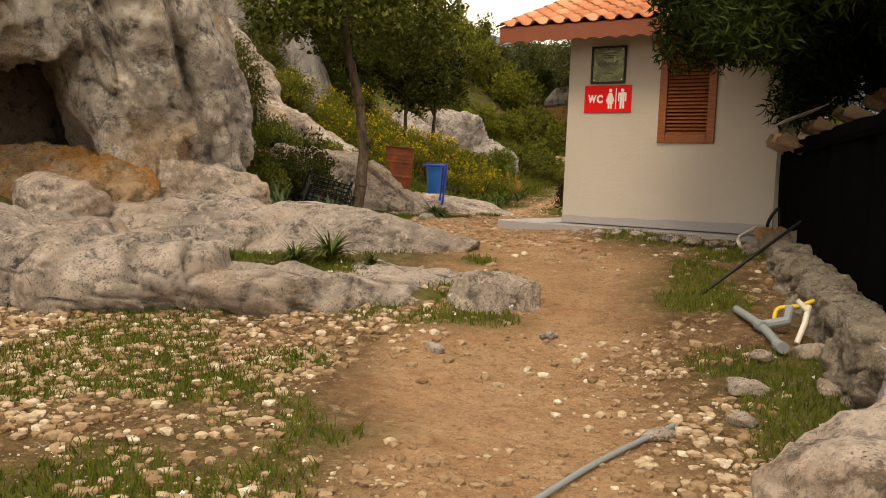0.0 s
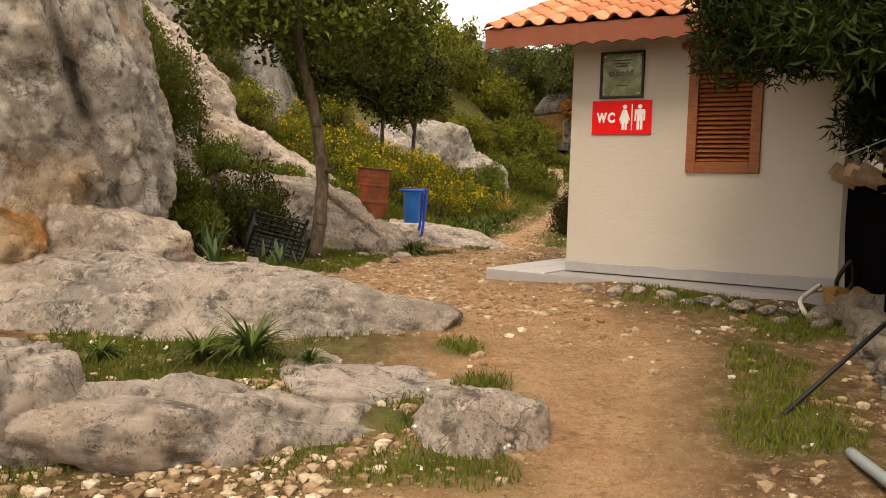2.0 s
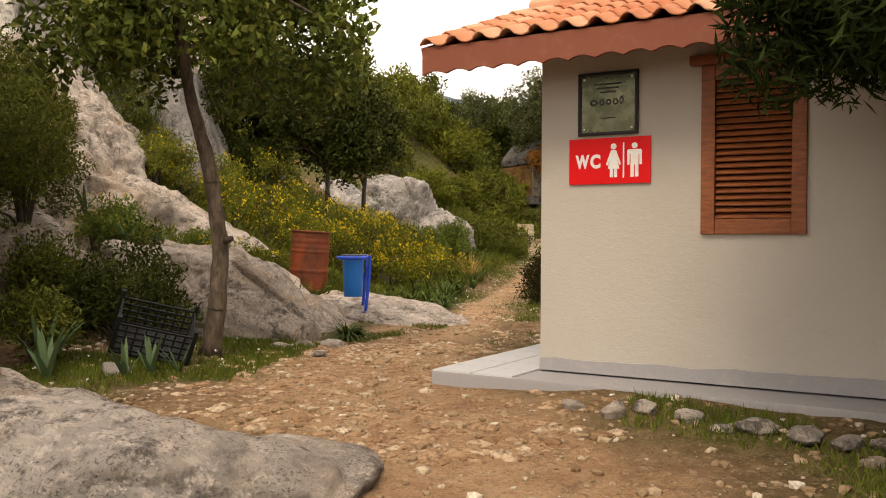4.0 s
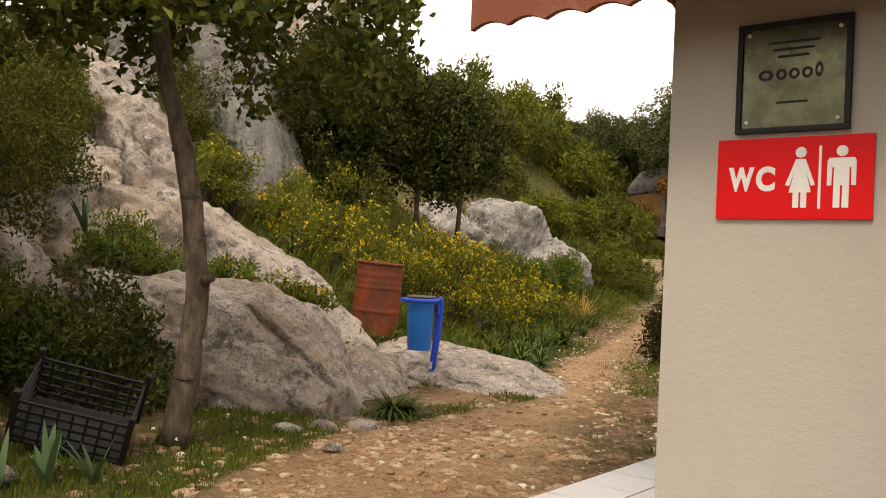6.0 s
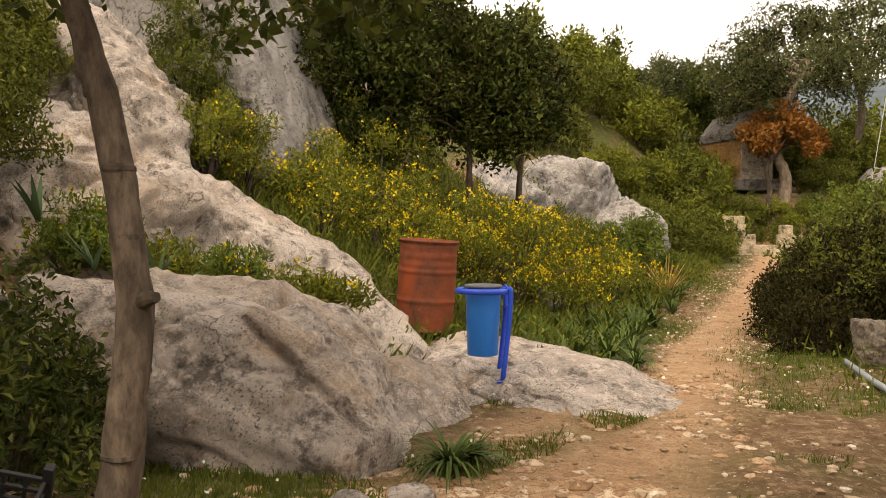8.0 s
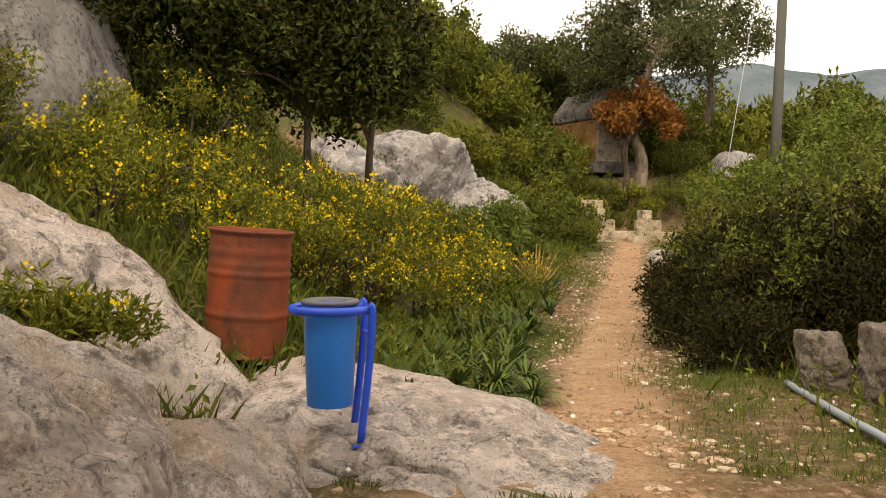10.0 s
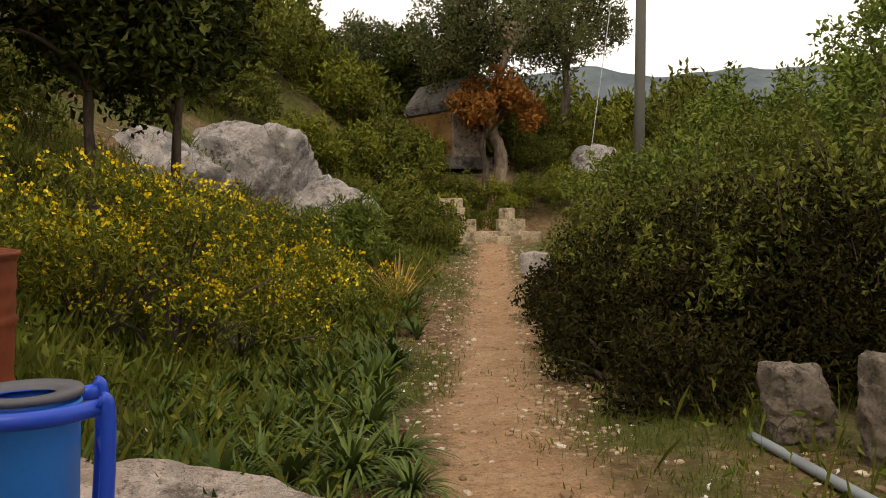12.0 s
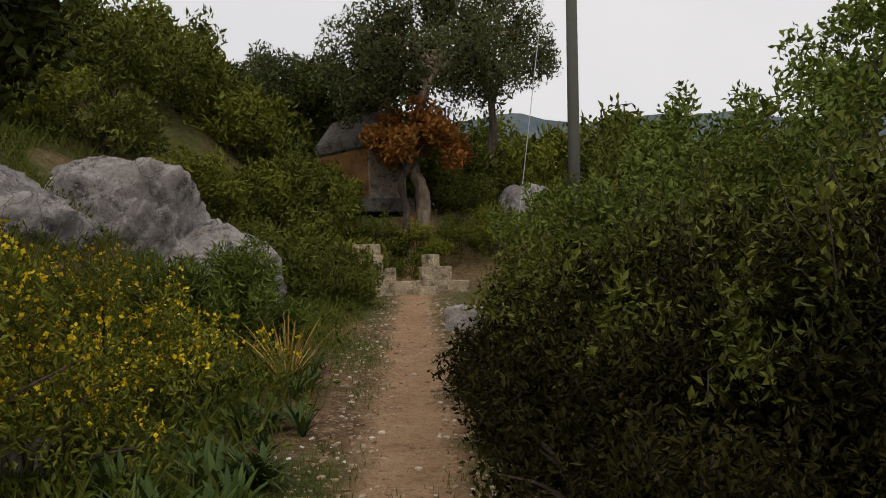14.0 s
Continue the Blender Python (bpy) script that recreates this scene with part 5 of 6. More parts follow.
def tree(name, base, trunk, girth, crown_at, radii, clumps, count, leaf, leaf_mat, bark, label, seed, clump_r=0.35, limbs=10, aspect=0.45, category="tree", group="", droop=0.0, extra=None):
    """A tree: leaning trunk through the given stops, limbs to the clumps, and a crown of leaves."""
    rng = np.random.default_rng(seed)
    ob = thing(name, pose(*base), label, category, group)
    pts = curve_points([(0, 0, -0.12), *trunk], 6)
    rad = [girth * (1.0 - 0.55 * i / (len(pts) - 1)) * (1.35 if i == 0 else 1.0) for i in range(len(pts))]
    part("trunk", tube(pts, rad, 12, seed, 0.25), bark, ob, "", True)
    cl = crown_clumps(rng, clumps, radii, 0.3, seed) + np.array(crown_at)
    fork = np.array(pts[int(len(pts) * 0.72)])
    tip = np.array(pts[-1])
    far = cl[np.argsort(-np.linalg.norm(cl - tip, axis=1))]
    for k in range(limbs):
        e = far[(k * 3) % len(far)]
        s = fork + (tip - fork) * (k / max(1, limbs - 1))
        m = (s + e) / 2 + np.array((0, 0, 0.18 * np.linalg.norm(e - s))) + rng.normal(size=3) * 0.08
        q = curve_points([s, m, e], 5)
        part("limb", tube(q, [girth * 0.42 * (1 - 0.85 * i / (len(q) - 1)) for i in range(len(q))], 6, seed + k, 0.2), bark, ob, "", True)
    part("crown", leaves(cloud(rng, count, cl, clump_r), leaf, rng, aspect, droop), leaf_mat, ob)
    if extra:
        mat, share = extra
        sub = cl[rng.integers(0, len(cl), max(2, int(len(cl) * share)))]
        part("new_leaves", leaves(cloud(rng, int(count * share), sub, clump_r * 1.15), leaf, rng, aspect, droop), mat, ob)
    return ob


def bush(name, at, radii, count, leaf, mat, label, seed, clumps=40, clump_r=0.22, aspect=0.4, flowers=0, petal=None, sprigs=0, category="bush", group="", up=0.6, sprig_mat=None):
    """A shrub of stems and leaf clumps, with flowers or long sprigs where it has them."""
    rng = np.random.default_rng(seed)
    ob = thing(name, pose(*at), label, category, group)
    cl = crown_clumps(rng, clumps, radii, 0.25, seed, -0.25) + np.array((0, 0, radii[2] * 0.35))
    cl[:, 2] = np.maximum(cl[:, 2], 0.05)
    stems = []
    for k in range(14):
        e = cl[(k * 5) % len(cl)]
        q = curve_points([(e[0] * 0.12, e[1] * 0.12, -0.08), (e[0] * 0.5, e[1] * 0.5, e[2] * 0.62), tuple(e)], 4)
        stems.append(tube(q, [0.022 * (1 - 0.7 * i / (len(q) - 1)) for i in range(len(q))], 5))
    pts, shoots = [cloud(rng, count, cl, clump_r)], []
    for k in range(sprigs):
        a, r = rng.uniform(0, 2 * math.pi), rng.uniform(0.2, 0.95)
        b = np.array((radii[0] * r * math.cos(a), radii[1] * r * math.sin(a), radii[2] * (1.28 - 0.45 * r)))
        e = b + np.array((rng.normal() * 0.15, rng.normal() * 0.15, rng.uniform(0.4, 0.9) * min(1.0, 0.6 * radii[2])))
        stems.append(tube([b, (b + e) / 2 + rng.normal(size=3) * 0.03, e], [0.005, 0.004, 0.002], 4))
        t = rng.uniform(0, 1, 44)[:, None]
        shoots.append(b + (e - b) * t + rng.normal(size=(44, 3)) * 0.06 * (1.25 - t))
    tagged(part("stem", joined(stems), M_BARK_DARK, ob), kind="stuff")
    part("foliage", leaves(np.concatenate(pts), leaf, rng, aspect, 0.0, up), mat, ob)
    if shoots:
        tagged(part("shoot", leaves(np.concatenate(shoots), leaf * 1.15, rng, 0.5, 0.0, up), sprig_mat or mat, ob, "upright leafy shoots, coloured lighter than the leaves below"), kind="stuff")
    if flowers:
        flowers = int(flowers * 1.4)
        c = cl[rng.integers(0, len(cl), flowers)]
        d = rng.normal(size=(flowers, 3))
        d[:, 2] = np.abs(d[:, 2]) + 0.2
        d /= np.linalg.norm(d, axis=1)[:, None]
        p = c + d * clump_r * rng.uniform(0.8, 1.35, flowers)[:, None]
        p = np.repeat(p, 3, 0) + rng.normal(size=(flowers * 3, 3)) * 0.012
        tagged(part("blossom", leaves(p, 0.028, rng, 0.9, 0.0, 1.0), petal or M_PETAL, ob, "small bright yellow flowers"), kind="stuff")
    return ob


# young carob by the path, and the group beyond the barrel
carob = tree("carob_tree", (-1.27, 12.37, 1.15), [(0.06, 0.03, 0.45), (0.06, 0.1, 0.9), (-0.05, 0.1, 1.6), (-0.22, 0.05, 2.3), (-0.3, 0.0, 3.2), (-0.2, 0, 4.2)], 0.085, (-0.08, 0.1, 3.05), (1.28, 1.3, 1.3), 130, 17000, 0.085, M_LEAF_CAROB, M_BARK,
     "slender carob tree with crooked brown trunk and glossy leaves", 101, 0.27, 16, 0.62, extra=(M_LEAF_LIGHT, 0.10))
for k, (x, y, lean, cx, r) in enumerate([(-1.95, 21.2, -0.2, -0.25, 1.1), (-1.15, 21.5, 0.05, -0.1, 1.15), (-0.5, 21.7, 0.15, 0.0, 0.95)]):
    tree("evergreen_tree", on_ground(x, y, 0), [(0.03, 0, 0.7), (lean * 0.4, 0, 1.5), (lean, 0, 2.6)], 0.065, (cx - 0.15, 0, 2.68), (r, r, 1.08), 90, 14000, 0.085, M_LEAF_OAK, M_BARK_DARK,
         "dense dark evergreen tree on a thin trunk", 110 + k, 0.34, 10, 0.5, group="trees beyond the barrel", extra=(M_LEAF_DARKENED, 0.12))
bush("shrub", on_ground(-3.2, 21.0, -0.1), (1.2, 0.9, 1.5), 9000, 0.07, M_LEAF_OAK, "dark evergreen shrub below the cliff slab", 120, 60, 0.3)
tree("pine_tree", (5.4, 7.9, 0.9), [(0.0, 0, 1.2), (-0.1, 0, 2.4), (-0.3, 0, 4.0)], 0.13, (-1.5, 0.2, 2.65), (1.9, 1.75, 1.3), 240, 150000, 0.11, M_PINE, M_BARK_DARK,
     "pine tree with long drooping needle branches", 131, 0.30, 14, 0.075, droop=0.5)
tree("pine_tree", (5.9, 6.2, 0.8), [(0.0, 0, 1.2), (0.1, 0, 2.4), (0.0, 0, 4.0)], 0.13, (-1.3, 0.0, 2.7), (1.7, 1.7, 1.15), 150, 70000, 0.13, M_PINE, M_BARK_DARK,
     "pine tree with long drooping needle branches", 132, 0.30, 10, 0.08, droop=0.5)
tree("pine_tree", (6.0, 10.4, 0.9), [(0.0, 0, 1.2), (-0.1, 0, 2.2), (-0.2, 0, 3.6)], 0.13, (-1.15, -0.6, 2.2), (1.25, 1.0, 1.2), 100, 40000, 0.12, M_PINE, M_BARK_DARK,
     "pine tree with long drooping needle branches", 133, 0.28, 10, 0.06, droop=0.5)
# skyline trees and the trees round the tomb
for k, (x, y, h, r, mat, lab) in enumerate([(3.2, 39.5, 2.2, (1.6, 1.6, 1.3), M_LEAF_OLIVE, "grey-green olive tree on the skyline"), (0.6, 40.5, 0.6, (2.2, 2.0, 0.9), M_LEAF_OAK, "dark bushy tree on the skyline"),
                                            (4.7, 37.6, 2.3, (1.5, 1.5, 1.4), M_LEAF_OAK, "dark green tree behind the stone tomb"), (-2.8, 39.0, 0.4, (2.2, 2.0, 0.8), M_LEAF_OAK, "dark bushy tree on the skyline")]):
    tree("skyline_tree", on_ground(x, y, 0), [(0.1, 0, h * 0.3), (0, 0.1, h * 0.7), (0.2, 0, h)], 0.14, (0, 0, h), r, 90, 15000, 0.12, mat, M_BARK_DARK, lab, 140 + k, 0.38, 8, 0.45, group="trees on the skyline")
tree("olive_tree", on_ground(5.55, 33.5, 0), [(0.05, 0, 0.8), (-0.2, 0, 1.6), (0.1, 0, 2.8), (0.6, 0, 3.8)], 0.17, (0.3, 0.4, 3.7), (2.2, 1.9, 1.9), 130, 17000, 0.12, M_LEAF_OLIVE, M_BARK_PALE,
     "old olive tree with pale trunk beside the tomb", 151, 0.36, 14, 0.35, extra=(M_LEAF_DARKENED, 0.25))
tree("browned_tree", on_ground(5.05, 33.1, 0), [(0.1, 0, 0.8), (0.0, 0, 1.4), (0.2, 0, 1.9)], 0.09, (0.45, 0, 2.2), (1.05, 0.8, 0.75), 34, 3600, 0.13, M_LEAF_RUST, M_BARK_DARK,
     "small tree with rust-brown dying leaves", 152, 0.28, 10, 0.5)
tree("olive_tree", on_ground(8.4, 37.5, 0), [(0.1, 0, 1.2), (0.2, 0, 2.4), (0.0, 0, 3.8)], 0.16, (0, 0, 4.0), (2.0, 1.8, 1.7), 70, 8000, 0.13, M_LEAF_OLIVE, M_BARK_DARK,
     "grey olive tree beyond the tomb", 153, 0.4, 10, 0.35)
# yellow flowering bushes
for k, (x, y, r, n, fl) in enumerate([(-0.9, 20.3, (0.9, 0.7, 0.85), 4600, 170), (0.1, 21.2, (0.8, 0.7, 0.75), 4200, 190), (-1.8, 19.3, (0.8, 0.7, 0.8), 4200, 130), (0.85, 22.6, (0.7, 0.7, 0.6), 3600, 130), (-0.4, 20.6, (0.9, 0.7, 1.15), 4600, 260),
                                      (-2.7, 19.6, (0.8, 0.7, 0.9), 4200, 60), (-2.2, 20.4, (0.9, 0.6, 1.0), 4200, 70), (0.3, 23.2, (0.9, 0.8, 0.9), 3600, 120), (-3.2, 18.4, (0.6, 0.5, 0.6), 2600, 50), (-2.35, 18.55, (0.5, 0.45, 0.55), 2200, 40)]):
    bush("flowering_bush", on_ground(x, y, 0), r, n, 0.055, M_LEAF_FLOWERBUSH, "yellow-flowering bush with light green leaves", 160 + k, 44, 0.18, 0.35, int(fl * 1.5), group="yellow flowering bushes")
# low bushes at the path edge, in the same shade-darkened leaf colour
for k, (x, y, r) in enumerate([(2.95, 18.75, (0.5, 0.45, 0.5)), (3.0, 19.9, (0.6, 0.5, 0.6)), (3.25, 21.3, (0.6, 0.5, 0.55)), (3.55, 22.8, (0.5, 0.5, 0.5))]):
    bush("broom_bush", on_ground(x, y, -0.05), r, 3200, 0.054, M_LEAF_DARKENED, "dense olive-green bush beside the path, leaves darkened for its shade", 290 + k, 46, 0.17, 0.42, group="tall bushes by the path")
bush("fennel_clump", on_ground(1.05, 25.4, 0), (1.0, 0.7, 0.95), 11000, 0.10, M_LEAF_LIGHT, "feathery bright green clump among the flowers", 180, 40, 0.2, 0.10)
# scrub on the hillside
scrub = [bush("scrub_bush", on_ground(2.6, 30.4, -0.1), (1.2, 1.0, 1.0), 3800, 0.12, M_LEAF_SCRUB, "olive-green scrub bush on the hillside", 190, 50, 0.26, 0.4, group="hillside scrub"),
         bush("scrub_bush", on_ground(1.6, 32.6, -0.1), (1.4, 1.1, 1.2), 3800, 0.13, M_LEAF_FLOWERBUSH, "yellowish scrub bush on the hillside", 191, 50, 0.28, 0.4, group="hillside scrub"),
         bush("scrub_bush", on_ground(-0.4, 33.4, -0.1), (1.5, 1.2, 1.1), 3800, 0.13, M_LEAF_SCRUB, "olive-green scrub bush on the hillside", 192, 50, 0.28, 0.4, group="hillside scrub")]
for k, (x, y, s) in enumerate([(3.3, 31.4, 0.85), (3.4, 32.6, 1.0), (2.6, 33.2, 1.1), (0.6, 34.2, 1.1), (1.8, 35.0, 1.2), (3.0, 35.2, 1.1), (-1.6, 34.8, 1.3), (0.2, 36.4, 1.3), (2.2, 37.2, 1.3), (-2.6, 32.0, 1.1), (-3.6, 33.5, 1.3), (-1.8, 37.0, 1.4), (3.9, 36.6, 1.1),
                               (-4.2, 24.0, 0.9), (-3.2, 24.8, 0.8), (3.2, 29.6, 0.6), (-4.6, 30.0, 1.2), (-5.5, 36.0, 1.6), (9.5, 33.5, 1.0), (10.5, 31.5, 1.1), (8.6, 32.0, 0.7), (11.5, 34.5, 1.3), (7.2, 33.2, 0.6), (5.2, 32.6, 0.45), (12.5, 30.0, 1.2), (10.2, 38.0, 1.5), (6.6, 36.4, 1.2), (7.6, 37.4, 1.4), (9.2, 36.6, 0.8), (12.0, 37.5, 1.7), (6.9, 34.6, 0.7), (3.6, 33.8, 0.8), (14.5, 36.0, 1.8), (4.5, 33.1, 0.6), (5.3, 33.0, 0.55), (3.6, 32.4, 0.7), (6.3, 33.1, 0.6), (7.6, 30.4, 0.8), (9.0, 29.0, 1.0), (8.0, 27.4, 1.0), (0.7, 31.3, 0.8), (-0.6, 31.4, 0.9), (1.6, 31.1, 0.7), (-1.9, 30.6, 0.9), (-3.2, 30.4, 1.0), (2.0, 40.0, 1.5), (4.0, 39.6, 1.6), (6.0, 39.5, 1.7), (8.2, 40.0, 1.8), (10.5, 40.5, 1.9), (13.0, 40.0, 2.0), (0.0, 39.0, 1.5), (16.0, 38.0, 2.0), (14.0, 33.5, 1.5)]):
    copy_thing(scrub[k % 3], pose(*on_ground(x, y, -0.1), 0, 0, 67 * k) @ Matrix.Diagonal((s, s, s * (0.9 + 0.05 * (k % 4)), 1)))
part("branch_stub", tube([(0.07, 0.09, 0.88), (0.15, 0.05, 0.91), (0.185, 0.04, 0.915)], [0.04, 0.03, 0.022], 10, 5, 0.2), M_BARK_DARK, carob, "short dark sawn-off branch stub")
for z, x, y in ((0.30, 0.045, 0.01), (0.62, 0.065, 0.06), (1.15, 0.025, 0.11), (1.42, -0.01, 0.105), (1.72, -0.08, 0.095)):
    part("bark_ring", tube([(x, y, z - 0.02), (x, y, z - 0.008), (x, y, z + 0.008), (x, y, z + 0.02)], [0.06, 0.083 - 0.011 * z, 0.083 - 0.011 * z, 0.055], 14, int(z * 100), 0.2), M_BARK_DARK, carob, "dark swollen ring in the bark")
# shrubs beside the cliff and the young carob
bush("shrub", on_ground(-2.15, 12.9, 0), (0.75, 0.6, 0.7), 6000, 0.06, M_LEAF_OAK, "dark leafy shrub beside the black crate", 201, 46, 0.2, 0.4)
bush("shrub", on_ground(-2.95, 13.1, 0.1), (0.5, 0.4, 0.5), 3600, 0.06, M_LEAF_SCRUB, "green shrub at the rock foot", 207, 40, 0.2, 0.4)
bush("shrub", (-4.3, 15.1, 2.75), (0.85, 0.7, 0.9), 11000, 0.055, M_LEAF_SCRUB, "green shrub growing out of the rock", 203, 70, 0.22, 0.4)
bush("shrub", (-5.3, 16.4, 3.3), (1.0, 0.7, 1.1), 13000, 0.06, M_LEAF_SCRUB, "green shrub growing out of the rock", 208, 80, 0.24, 0.4)
bush("shrub", (-4.75, 16.9, 3.75), (0.45, 0.4, 0.5), 4000, 0.05, M_LEAF_FLOWERBUSH, "yellow-green shrub on the rock crest", 209, 34, 0.16, 0.4)
bush("shrub", (-4.15, 19.0, 3.4), (0.75, 0.6, 1.35), 11000, 0.055, M_LEAF_SCRUB, "green shrub in a cleft of the cliff", 204, 44, 0.22, 0.4)
bush("shrub", (-3.1, 15.2, 2.1), (0.5, 0.4, 0.35), 2400, 0.055, M_LEAF_LIGHT, "low green plants on a rock ledge", 205, 30, 0.14, 0.35, 16)
bush("shrub", (-3.3, 13.3, 2.2), (0.45, 0.4, 1.15), 7000, 0.05, M_LEAF_SCRUB, "green shrub in the cleft beside the cliff", 211, 50, 0.2, 0.4)
bush("shrub", (-2.3, 11.3, 1.2), (0.35, 0.3, 0.35), 1800, 0.05, M_LEAF_SCRUB, "small green shrub against the cliff", 206, 24, 0.13, 0.4)
for k, (x, y, z) in enumerate([(-1.55, 15.75, 1.72), (-2.15, 15.6, 1.88), (-2.8, 15.5, 1.98), (-3.3, 15.2, 2.0)]):
    bush("ledge_plants", (x, y, z), (0.42, 0.26, 0.2), 1500, 0.06, M_LEAF_LIGHT if k % 2 else M_LEAF_FLOWERBUSH, "low green plants in a crack of the rock ledge", 270 + k, 24, 0.11, 0.3, 12, group="plants on the ledge")
bush("shrub", (-3.4, 17.9, 2.9), (0.5, 0.5, 0.6), 3200, 0.055, M_LEAF_FLOWERBUSH, "yellow-green shrub behind the rock rib", 280, 34, 0.17, 0.35, 30)
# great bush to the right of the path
# self-shade is in the dark leaf colour, top light in the paler shoots
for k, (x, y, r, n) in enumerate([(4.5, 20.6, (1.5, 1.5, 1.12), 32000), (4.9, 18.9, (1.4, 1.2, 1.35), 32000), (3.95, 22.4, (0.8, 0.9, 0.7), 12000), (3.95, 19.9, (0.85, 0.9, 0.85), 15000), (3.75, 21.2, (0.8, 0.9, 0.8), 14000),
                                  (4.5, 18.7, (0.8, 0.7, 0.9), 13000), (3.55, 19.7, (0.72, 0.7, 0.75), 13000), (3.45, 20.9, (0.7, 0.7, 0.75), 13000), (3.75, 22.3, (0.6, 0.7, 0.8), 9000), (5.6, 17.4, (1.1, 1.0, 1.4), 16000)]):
    bush("broom_bush", on_ground(x, y, -0.05), r, int(n * 0.75), 0.054, M_LEAF_DARKENED, "dense olive-green bush beside the path, leaves darkened for its shade", 210 + k, 110, 0.26, 0.42, sprigs=70 if r[0] > 1 else 16, group="tall bushes by the path", sprig_mat=M_LEAF_SCRUB)
for k, (x, y, r, n) in enumerate([(6.0, 22.8, (1.6, 1.5, 1.4), 22000), (6.9, 20.2, (1.6, 1.6, 1.6), 22000), (5.5, 24.8, (1.3, 1.3, 1.3), 14000), (7.6, 24.6, (1.5, 1.5, 1.7), 16000)]):
    bush("tall_shrub", on_ground(x, y, -0.05), r, int(n * 0.75), 0.068, M_LEAF_SCRUB, "tall fresh olive-green shrub with upright sprigs", 224 + k, 110, 0.28, 0.42, sprigs=80, group="tall shrubs above the path", sprig_mat=M_LEAF_LIGHT)
for k, (x, y, r, h) in enumerate([(7.3, 22.0, 1.1, 2.4), (8.3, 23.8, 1.2, 2.6), (7.4, 25.6, 1.1, 1.9)]):
    tree("sapling", on_ground(x, y, 0), [(0.05, 0, h * 0.4), (0, 0.1, h * 0.8), (0.1, 0, h * 1.2)], 0.05, (0, 0, h), (r, r, 1.3), 60, 5200, 0.09, M_LEAF_LIGHT, M_BARK_DARK, "light-leaved young tree among the bushes", 220 + k, 0.24, 12, 0.5)


# strap-leaved plants
def strap_plant(name, n, length, width, seed, mat, label, category="plant", arch=0.9, group="", leans=(0.15, 1.0)):
    rng = np.random.default_rng(seed)
    ob = thing(name, Matrix.Identity(4), label, category, group)
    shapes = []
    for k in range(n):
        a, ln = rng.uniform(0, 2 * math.pi), length * rng.uniform(0.6, 1.1)
        lean = rng.uniform(*leans)
        v, f = [], []
        for i in range(6):
            s = i / 5
            out, z = ln * (0.15 + lean * 0.75) * s ** 1.2, ln * (s * 0.95 - arch * lean * s * s * 0.75)
            wv = width * (1 - s) ** 0.5 * (0.6 + 0.4 * min(1, 4 * s)) + 0.001
            c, sn = math.cos(a), math.sin(a)
            v += [(out * c - wv * sn, out * sn + wv * c, z), (out * c, out * sn, z - 0.25 * wv), (out * c + wv * sn, out * sn - wv * c, z)]
        for i in range(5):
            b = 3 * i
            f += [(b, b + 1, b + 4), (b, b + 4, b + 3), (b + 1, b + 2, b + 5), (b + 1, b + 5, b + 4)]
        shapes.append((np.array(v), np.array(f)))
    part("foliage", joined(shapes), mat, ob, "", True)
    return ob


asph = [strap_plant("asphodel_plant", 110, 0.44, 0.011, 230 + k, M_STRAP, "tuft of arching strap-shaped green leaves", group="strap-leaved tufts", arch=1.15, leans=(0.4, 1.15)) for k in range(3)]
broad = [strap_plant("squill_plant", 12, 0.36, 0.028, 240 + k, M_STRAP, "rosette of broad glossy green leaves", group="broad-leaved rosettes", arch=0.6) for k in range(3)]
agave = strap_plant("agave_plant", 7, 0.5, 0.034, 250, M_AGAVE, "stiff upright blue-green leafed plant", arch=0.25)
asph[0].matrix_world = pose(*on_ground(-0.95, 7.5, 0.03))
asph[1].matrix_world = pose(*on_ground(-0.2, 14.1, 0.0))
asph[2].matrix_world = pose(*on_ground(1.0, 18.1, 0.0), 0, 0, 40)
for k, (x, y, s) in enumerate([(-1.25, 7.5, 0.75), (-0.6, 7.55, 0.5), (-1.9, 7.6, 0.6), (-0.1, 14.3, 0.7), (0.6, 18.4, 1.0), (0.9, 18.9, 1.0), (1.0, 17.6, 0.8), (0.3, 18.2, 1.0), (1.1, 19.6, 0.9), (1.3, 20.8, 0.9), (0.2, 17.7, 0.9), (0.6, 17.3, 0.7), (0.75, 17.9, 1.1), (1.5, 22.2, 0.9), (2.0, 25.5, 0.8), (2.3, 26.8, 0.8), (2.8, 28.2, 0.9), (3.3, 29.2, 0.8), (0.4, 19.2, 1.0), (0.0, 18.8, 0.9), (-0.3, 19.4, 1.0), (0.7, 20.2, 1.0), (0.15, 20.1, 0.9), (1.0, 21.4, 0.9), (-0.2, 18.3, 0.8), (0.5, 20.9, 0.9), (1.3, 21.9, 0.8)]):
    copy_thing(asph[k % 3], pose(*on_ground(x, y, 0), 0, 0, 77 * k) @ Matrix.Diagonal((s, s, s, 1)))
for k, b in enumerate(broad):
    b.matrix_world = pose(*on_ground(0.45 + 0.3 * k, 19.2 + 0.4 * k, 0))
grng = random.Random(8)
for k in range(76):
    y = grng.uniform(17.0, 24.5)
    x = float(np.interp(y, ROAD_Y, ROAD_X)) - 0.75 - grng.uniform(0.0, 1.25)
    s = grng.uniform(0.7, 1.15)
    copy_thing(broad[k % 3], pose(*on_ground(x, y, 0), 0, 0, 50 * k) @ Matrix.Diagonal((s, s, s, 1)))
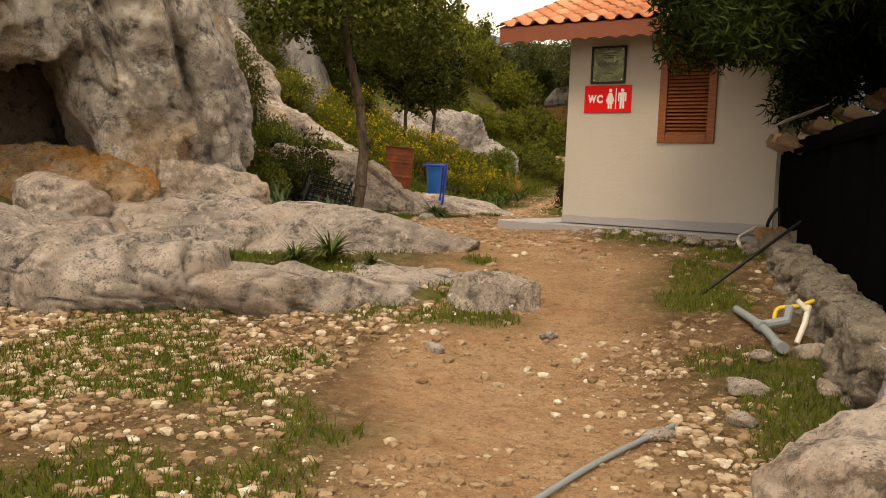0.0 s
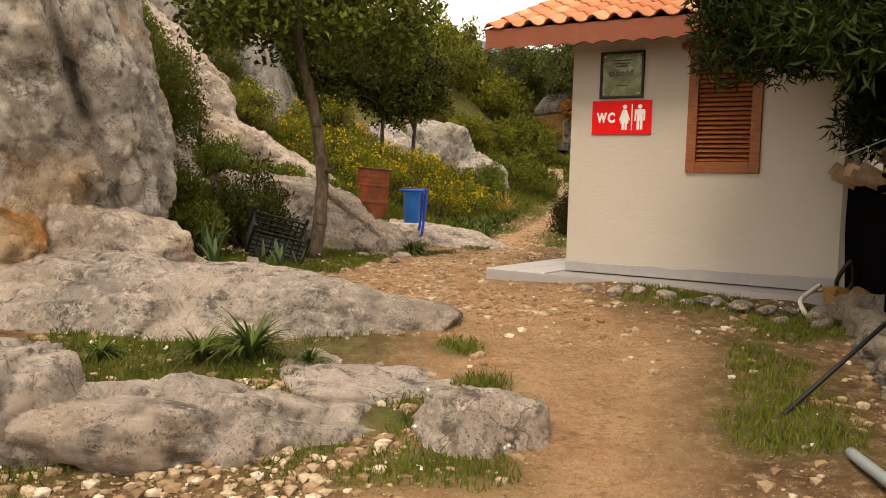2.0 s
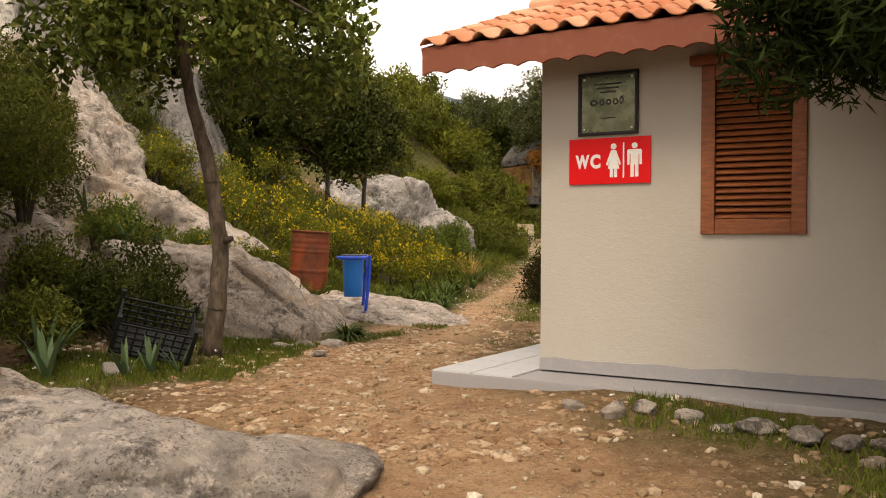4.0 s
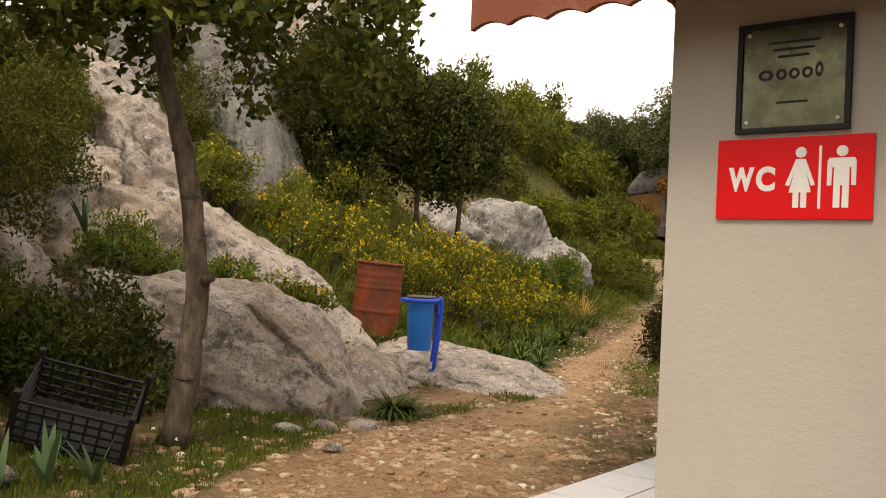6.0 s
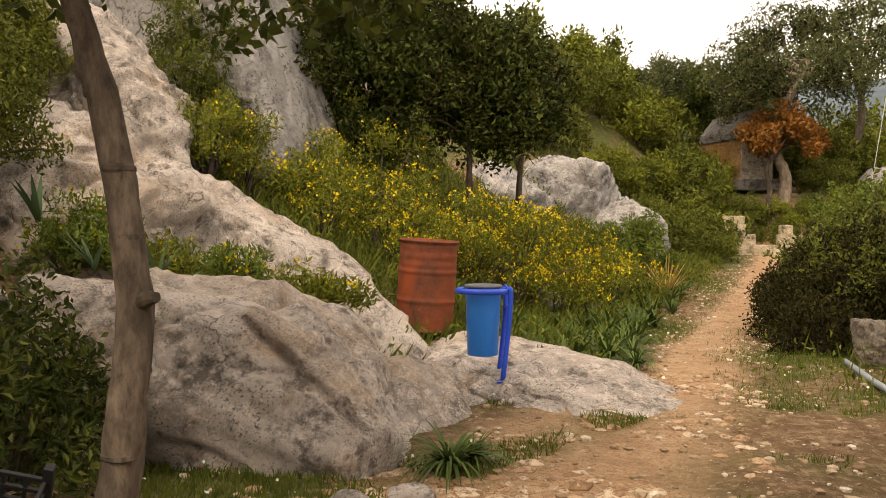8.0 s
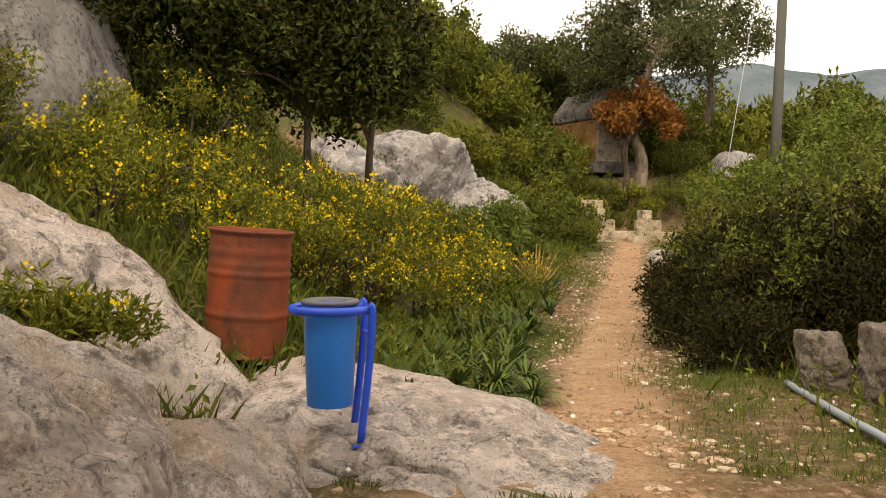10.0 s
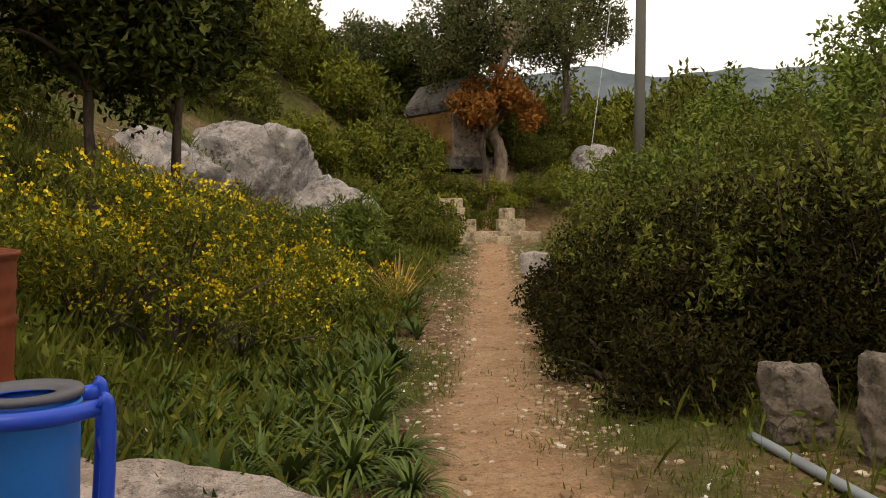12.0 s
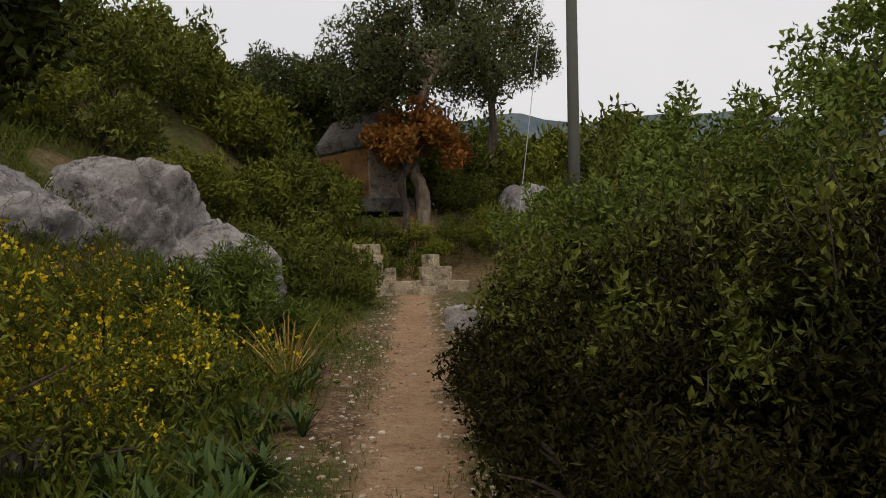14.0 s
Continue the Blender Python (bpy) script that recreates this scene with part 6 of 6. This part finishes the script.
for k, (x, y, s) in enumerate([(-2.15, 11.0, 1.0), (-2.0, 10.7, 0.9), (-2.75, 14.7, 0.7), (-3.3, 14.9, 0.8), (-1.75, 15.5, 0.6), (-2.45, 15.0, 0.7), (-1.47, 11.3, 0.75), (-1.3, 11.45, 0.6), (-1.6, 11.1, 0.7)]):
    m = pose(*on_ground(x, y, 0.0 if y < 12 else 0.55), 0, 0, 70 * k) @ Matrix.Diagonal((s, s, s, 1))
    if k == 0:
        agave.matrix_world = m
    else:
        copy_thing(agave, m)
tuft = strap_plant("dry_grass_tuft", 90, 0.55, 0.004, 260, M_DRYGRASS, "tuft of dry straw-yellow grass", "grass", 0.35)
tuft.matrix_world = pose(*on_ground(1.78, 23.6, 0)) @ Matrix.Diagonal((1.5, 1.5, 1.35, 1))


# ---- turf, weeds, gravel, daisies ----
def blades(p, tall, wide, rng):
    n = len(p)
    a = rng.uniform(0, 2 * math.pi, n)
    h = tall * rng.uniform(0.5, 1.2, n)
    s = np.column_stack((np.cos(a), np.sin(a), np.zeros(n))) * wide
    lean = rng.normal(size=(n, 3)) * 0.32 * h[:, None]
    lean[:, 2] = 0
    up = np.column_stack((np.zeros(n), np.zeros(n), h))
    v = np.stack((p - s, p + s, p + up * 0.55 + lean * 0.4 + s * 0.6, p + up + lean), 1).reshape(-1, 3)
    i = np.arange(n)[:, None] * 4
    return v, np.concatenate((i + (0, 1, 2), i + (0, 2, 3)))


vr = np.random.default_rng(77)


def strewn(n, x0, x1, y0, y1, keep):
    x, y = vr.uniform(x0, x1, n), vr.uniform(y0, y1, n)
    k = (vr.uniform(0, 1, n) < keep(x, y)) & rock_free(x, y)
    x, y = x[k], y[k]
    return np.column_stack((x, y, height(x, y)))


def hut_free(x, y):
    u, w = (x - 1.46) * 0.842 - (y - 11.02) * 0.539, (x - 1.46) * 0.539 + (y - 11.02) * 0.842
    return ~((u > -0.75) & (w > -0.48) & (u < 3.2) & (w < 3.4))


g = np.concatenate((strewn(330000, -4.5, 3.2, 0.8, 16, lambda x, y: (turf(x, y) > 0.42) * turf(x, y) ** 0.8 * hut_free(x, y)), strewn(120000, -3.5, 3.4, 16, 30, lambda x, y: turf(x, y) * 0.8)))
tagged(part("turf_grass", blades(g, 0.055, 0.004, vr), M_GRASS), "short green turf in patches", "grass", kind="stuff")
wd = strewn(46000, -3.8, 4.5, 16.3, 31, lambda x, y: np.clip((np.abs(x - np.interp(y, ROAD_Y, ROAD_X)) - 0.75) * 1.4, 0, 1) * np.where(x > np.interp(y, ROAD_Y, ROAD_X), 0.08, 0.8))
tagged(part("weeds", blades(wd, 0.26, 0.006, vr), M_LEAF_SCRUB), "tall yellow-green weeds along the path", "grass", kind="stuff")
wv = strewn(26000, -3.0, 4.5, 16.3, 30, lambda x, y: np.clip((np.abs(x - np.interp(y, ROAD_Y, ROAD_X)) - 0.6) * 1.2, 0, 1) * np.where(x > np.interp(y, ROAD_Y, ROAD_X), 0.15, 0.8))
wv[:, 2] += vr.uniform(0.02, 0.22, len(wv))
tagged(part("low_herbs", leaves(wv, 0.075, vr, 0.45), M_GRASS), "low leafy herbs along the path", "grass", kind="stuff")

pebble = [rock_shape((1, 0.62 + 0.07 * k, 0.42 + 0.05 * k), 300 + k, 14, 1, 0.14, 40) for k in range(6)]


def pebbles(p, lo, hi, power=2.2, lift=0.08):
    shapes = []
    a = vr.uniform(0, 2 * math.pi, len(p))
    s = lo + (hi - lo) * vr.uniform(0, 1, len(p)) ** power
    for kind in range(6):
        k = np.arange(kind, len(p), 6)
        v, f = pebble[kind]
        c, sn = np.cos(a[k])[:, None], np.sin(a[k])[:, None]
        q = np.stack((v[None, :, 0] * c - v[None, :, 1] * sn, v[None, :, 0] * sn + v[None, :, 1] * c, np.repeat(v[None, :, 2], len(k), 0)), 2) * s[k][:, None, None] + p[k][:, None, :] + np.array((0, 0, 1)) * (s[k] * lift)[:, None, None]
        shapes.append((q.reshape(-1, 3), (f[None] + (np.arange(len(k)) * len(v))[:, None, None]).reshape(-1, 3)))
    return joined(shapes)


pb = strewn(66000, -4.5, 2.6, 0.8, 7.2, lambda x, y: np.clip(1.05 - trodden(x, y), 0.12, 1) * np.clip(0.35 + fbm(flat(np.column_stack((x, y))) * 0.9, 3, 41) * 1.6, 0, 1))
tagged(part("gravel", pebbles(pb, 0.012, 0.09, 3.4), M_STONE), "pale broken limestone gravel over earth", "gravel", kind="stuff")
pb = strewn(16000, -2.5, 3.2, 7.2, 18, lambda x, y: hut_free(x, y) * np.clip(0.5 + fbm(flat(np.column_stack((x, y))) * 1.3, 3, 43), 0, 1) * 0.55)
tagged(part("path_stones", pebbles(pb, 0.014, 0.085, 3.0), M_STONE), "small stones trodden into the path", "gravel", kind="stuff")
pb = strewn(9000, -1.6, 1.9, 9.0, 17.5, lambda x, y: hut_free(x, y) * trodden(x, y) * np.clip(0.5 + fbm(flat(np.column_stack((x, y))) * 1.1, 3, 47) * 1.3, 0, 1))
tagged(part("rubble", pebbles(pb, 0.03, 0.17, 2.6, -0.12), M_REDSTONE), "earthy brown rubble trodden into the path", "gravel", kind="stuff")
pb = strewn(22000, 0.5, 6, 18, 33, lambda x, y: np.exp(-((np.abs(x - np.interp(y, ROAD_Y, ROAD_X)) - 0.45) / 0.28) ** 2) * 0.9)
tagged(part("fallen_leaves", pebbles(pb, 0.016, 0.06, 2.2), M_STONE), "small stones and litter along the path edge", "gravel", kind="stuff")
dz = strewn(5200, -4.0, 3.0, 1.0, 24, lambda x, y: (turf(x, y) > 0.3) * hut_free(x, y) * 0.16)
dz[:, 2] += 0.07
tagged(part("daisies", leaves(np.repeat(dz, 2, 0), 0.022, vr, 0.9), M_DAISY), "scattered small white daisies in the turf", "flower", kind="stuff")
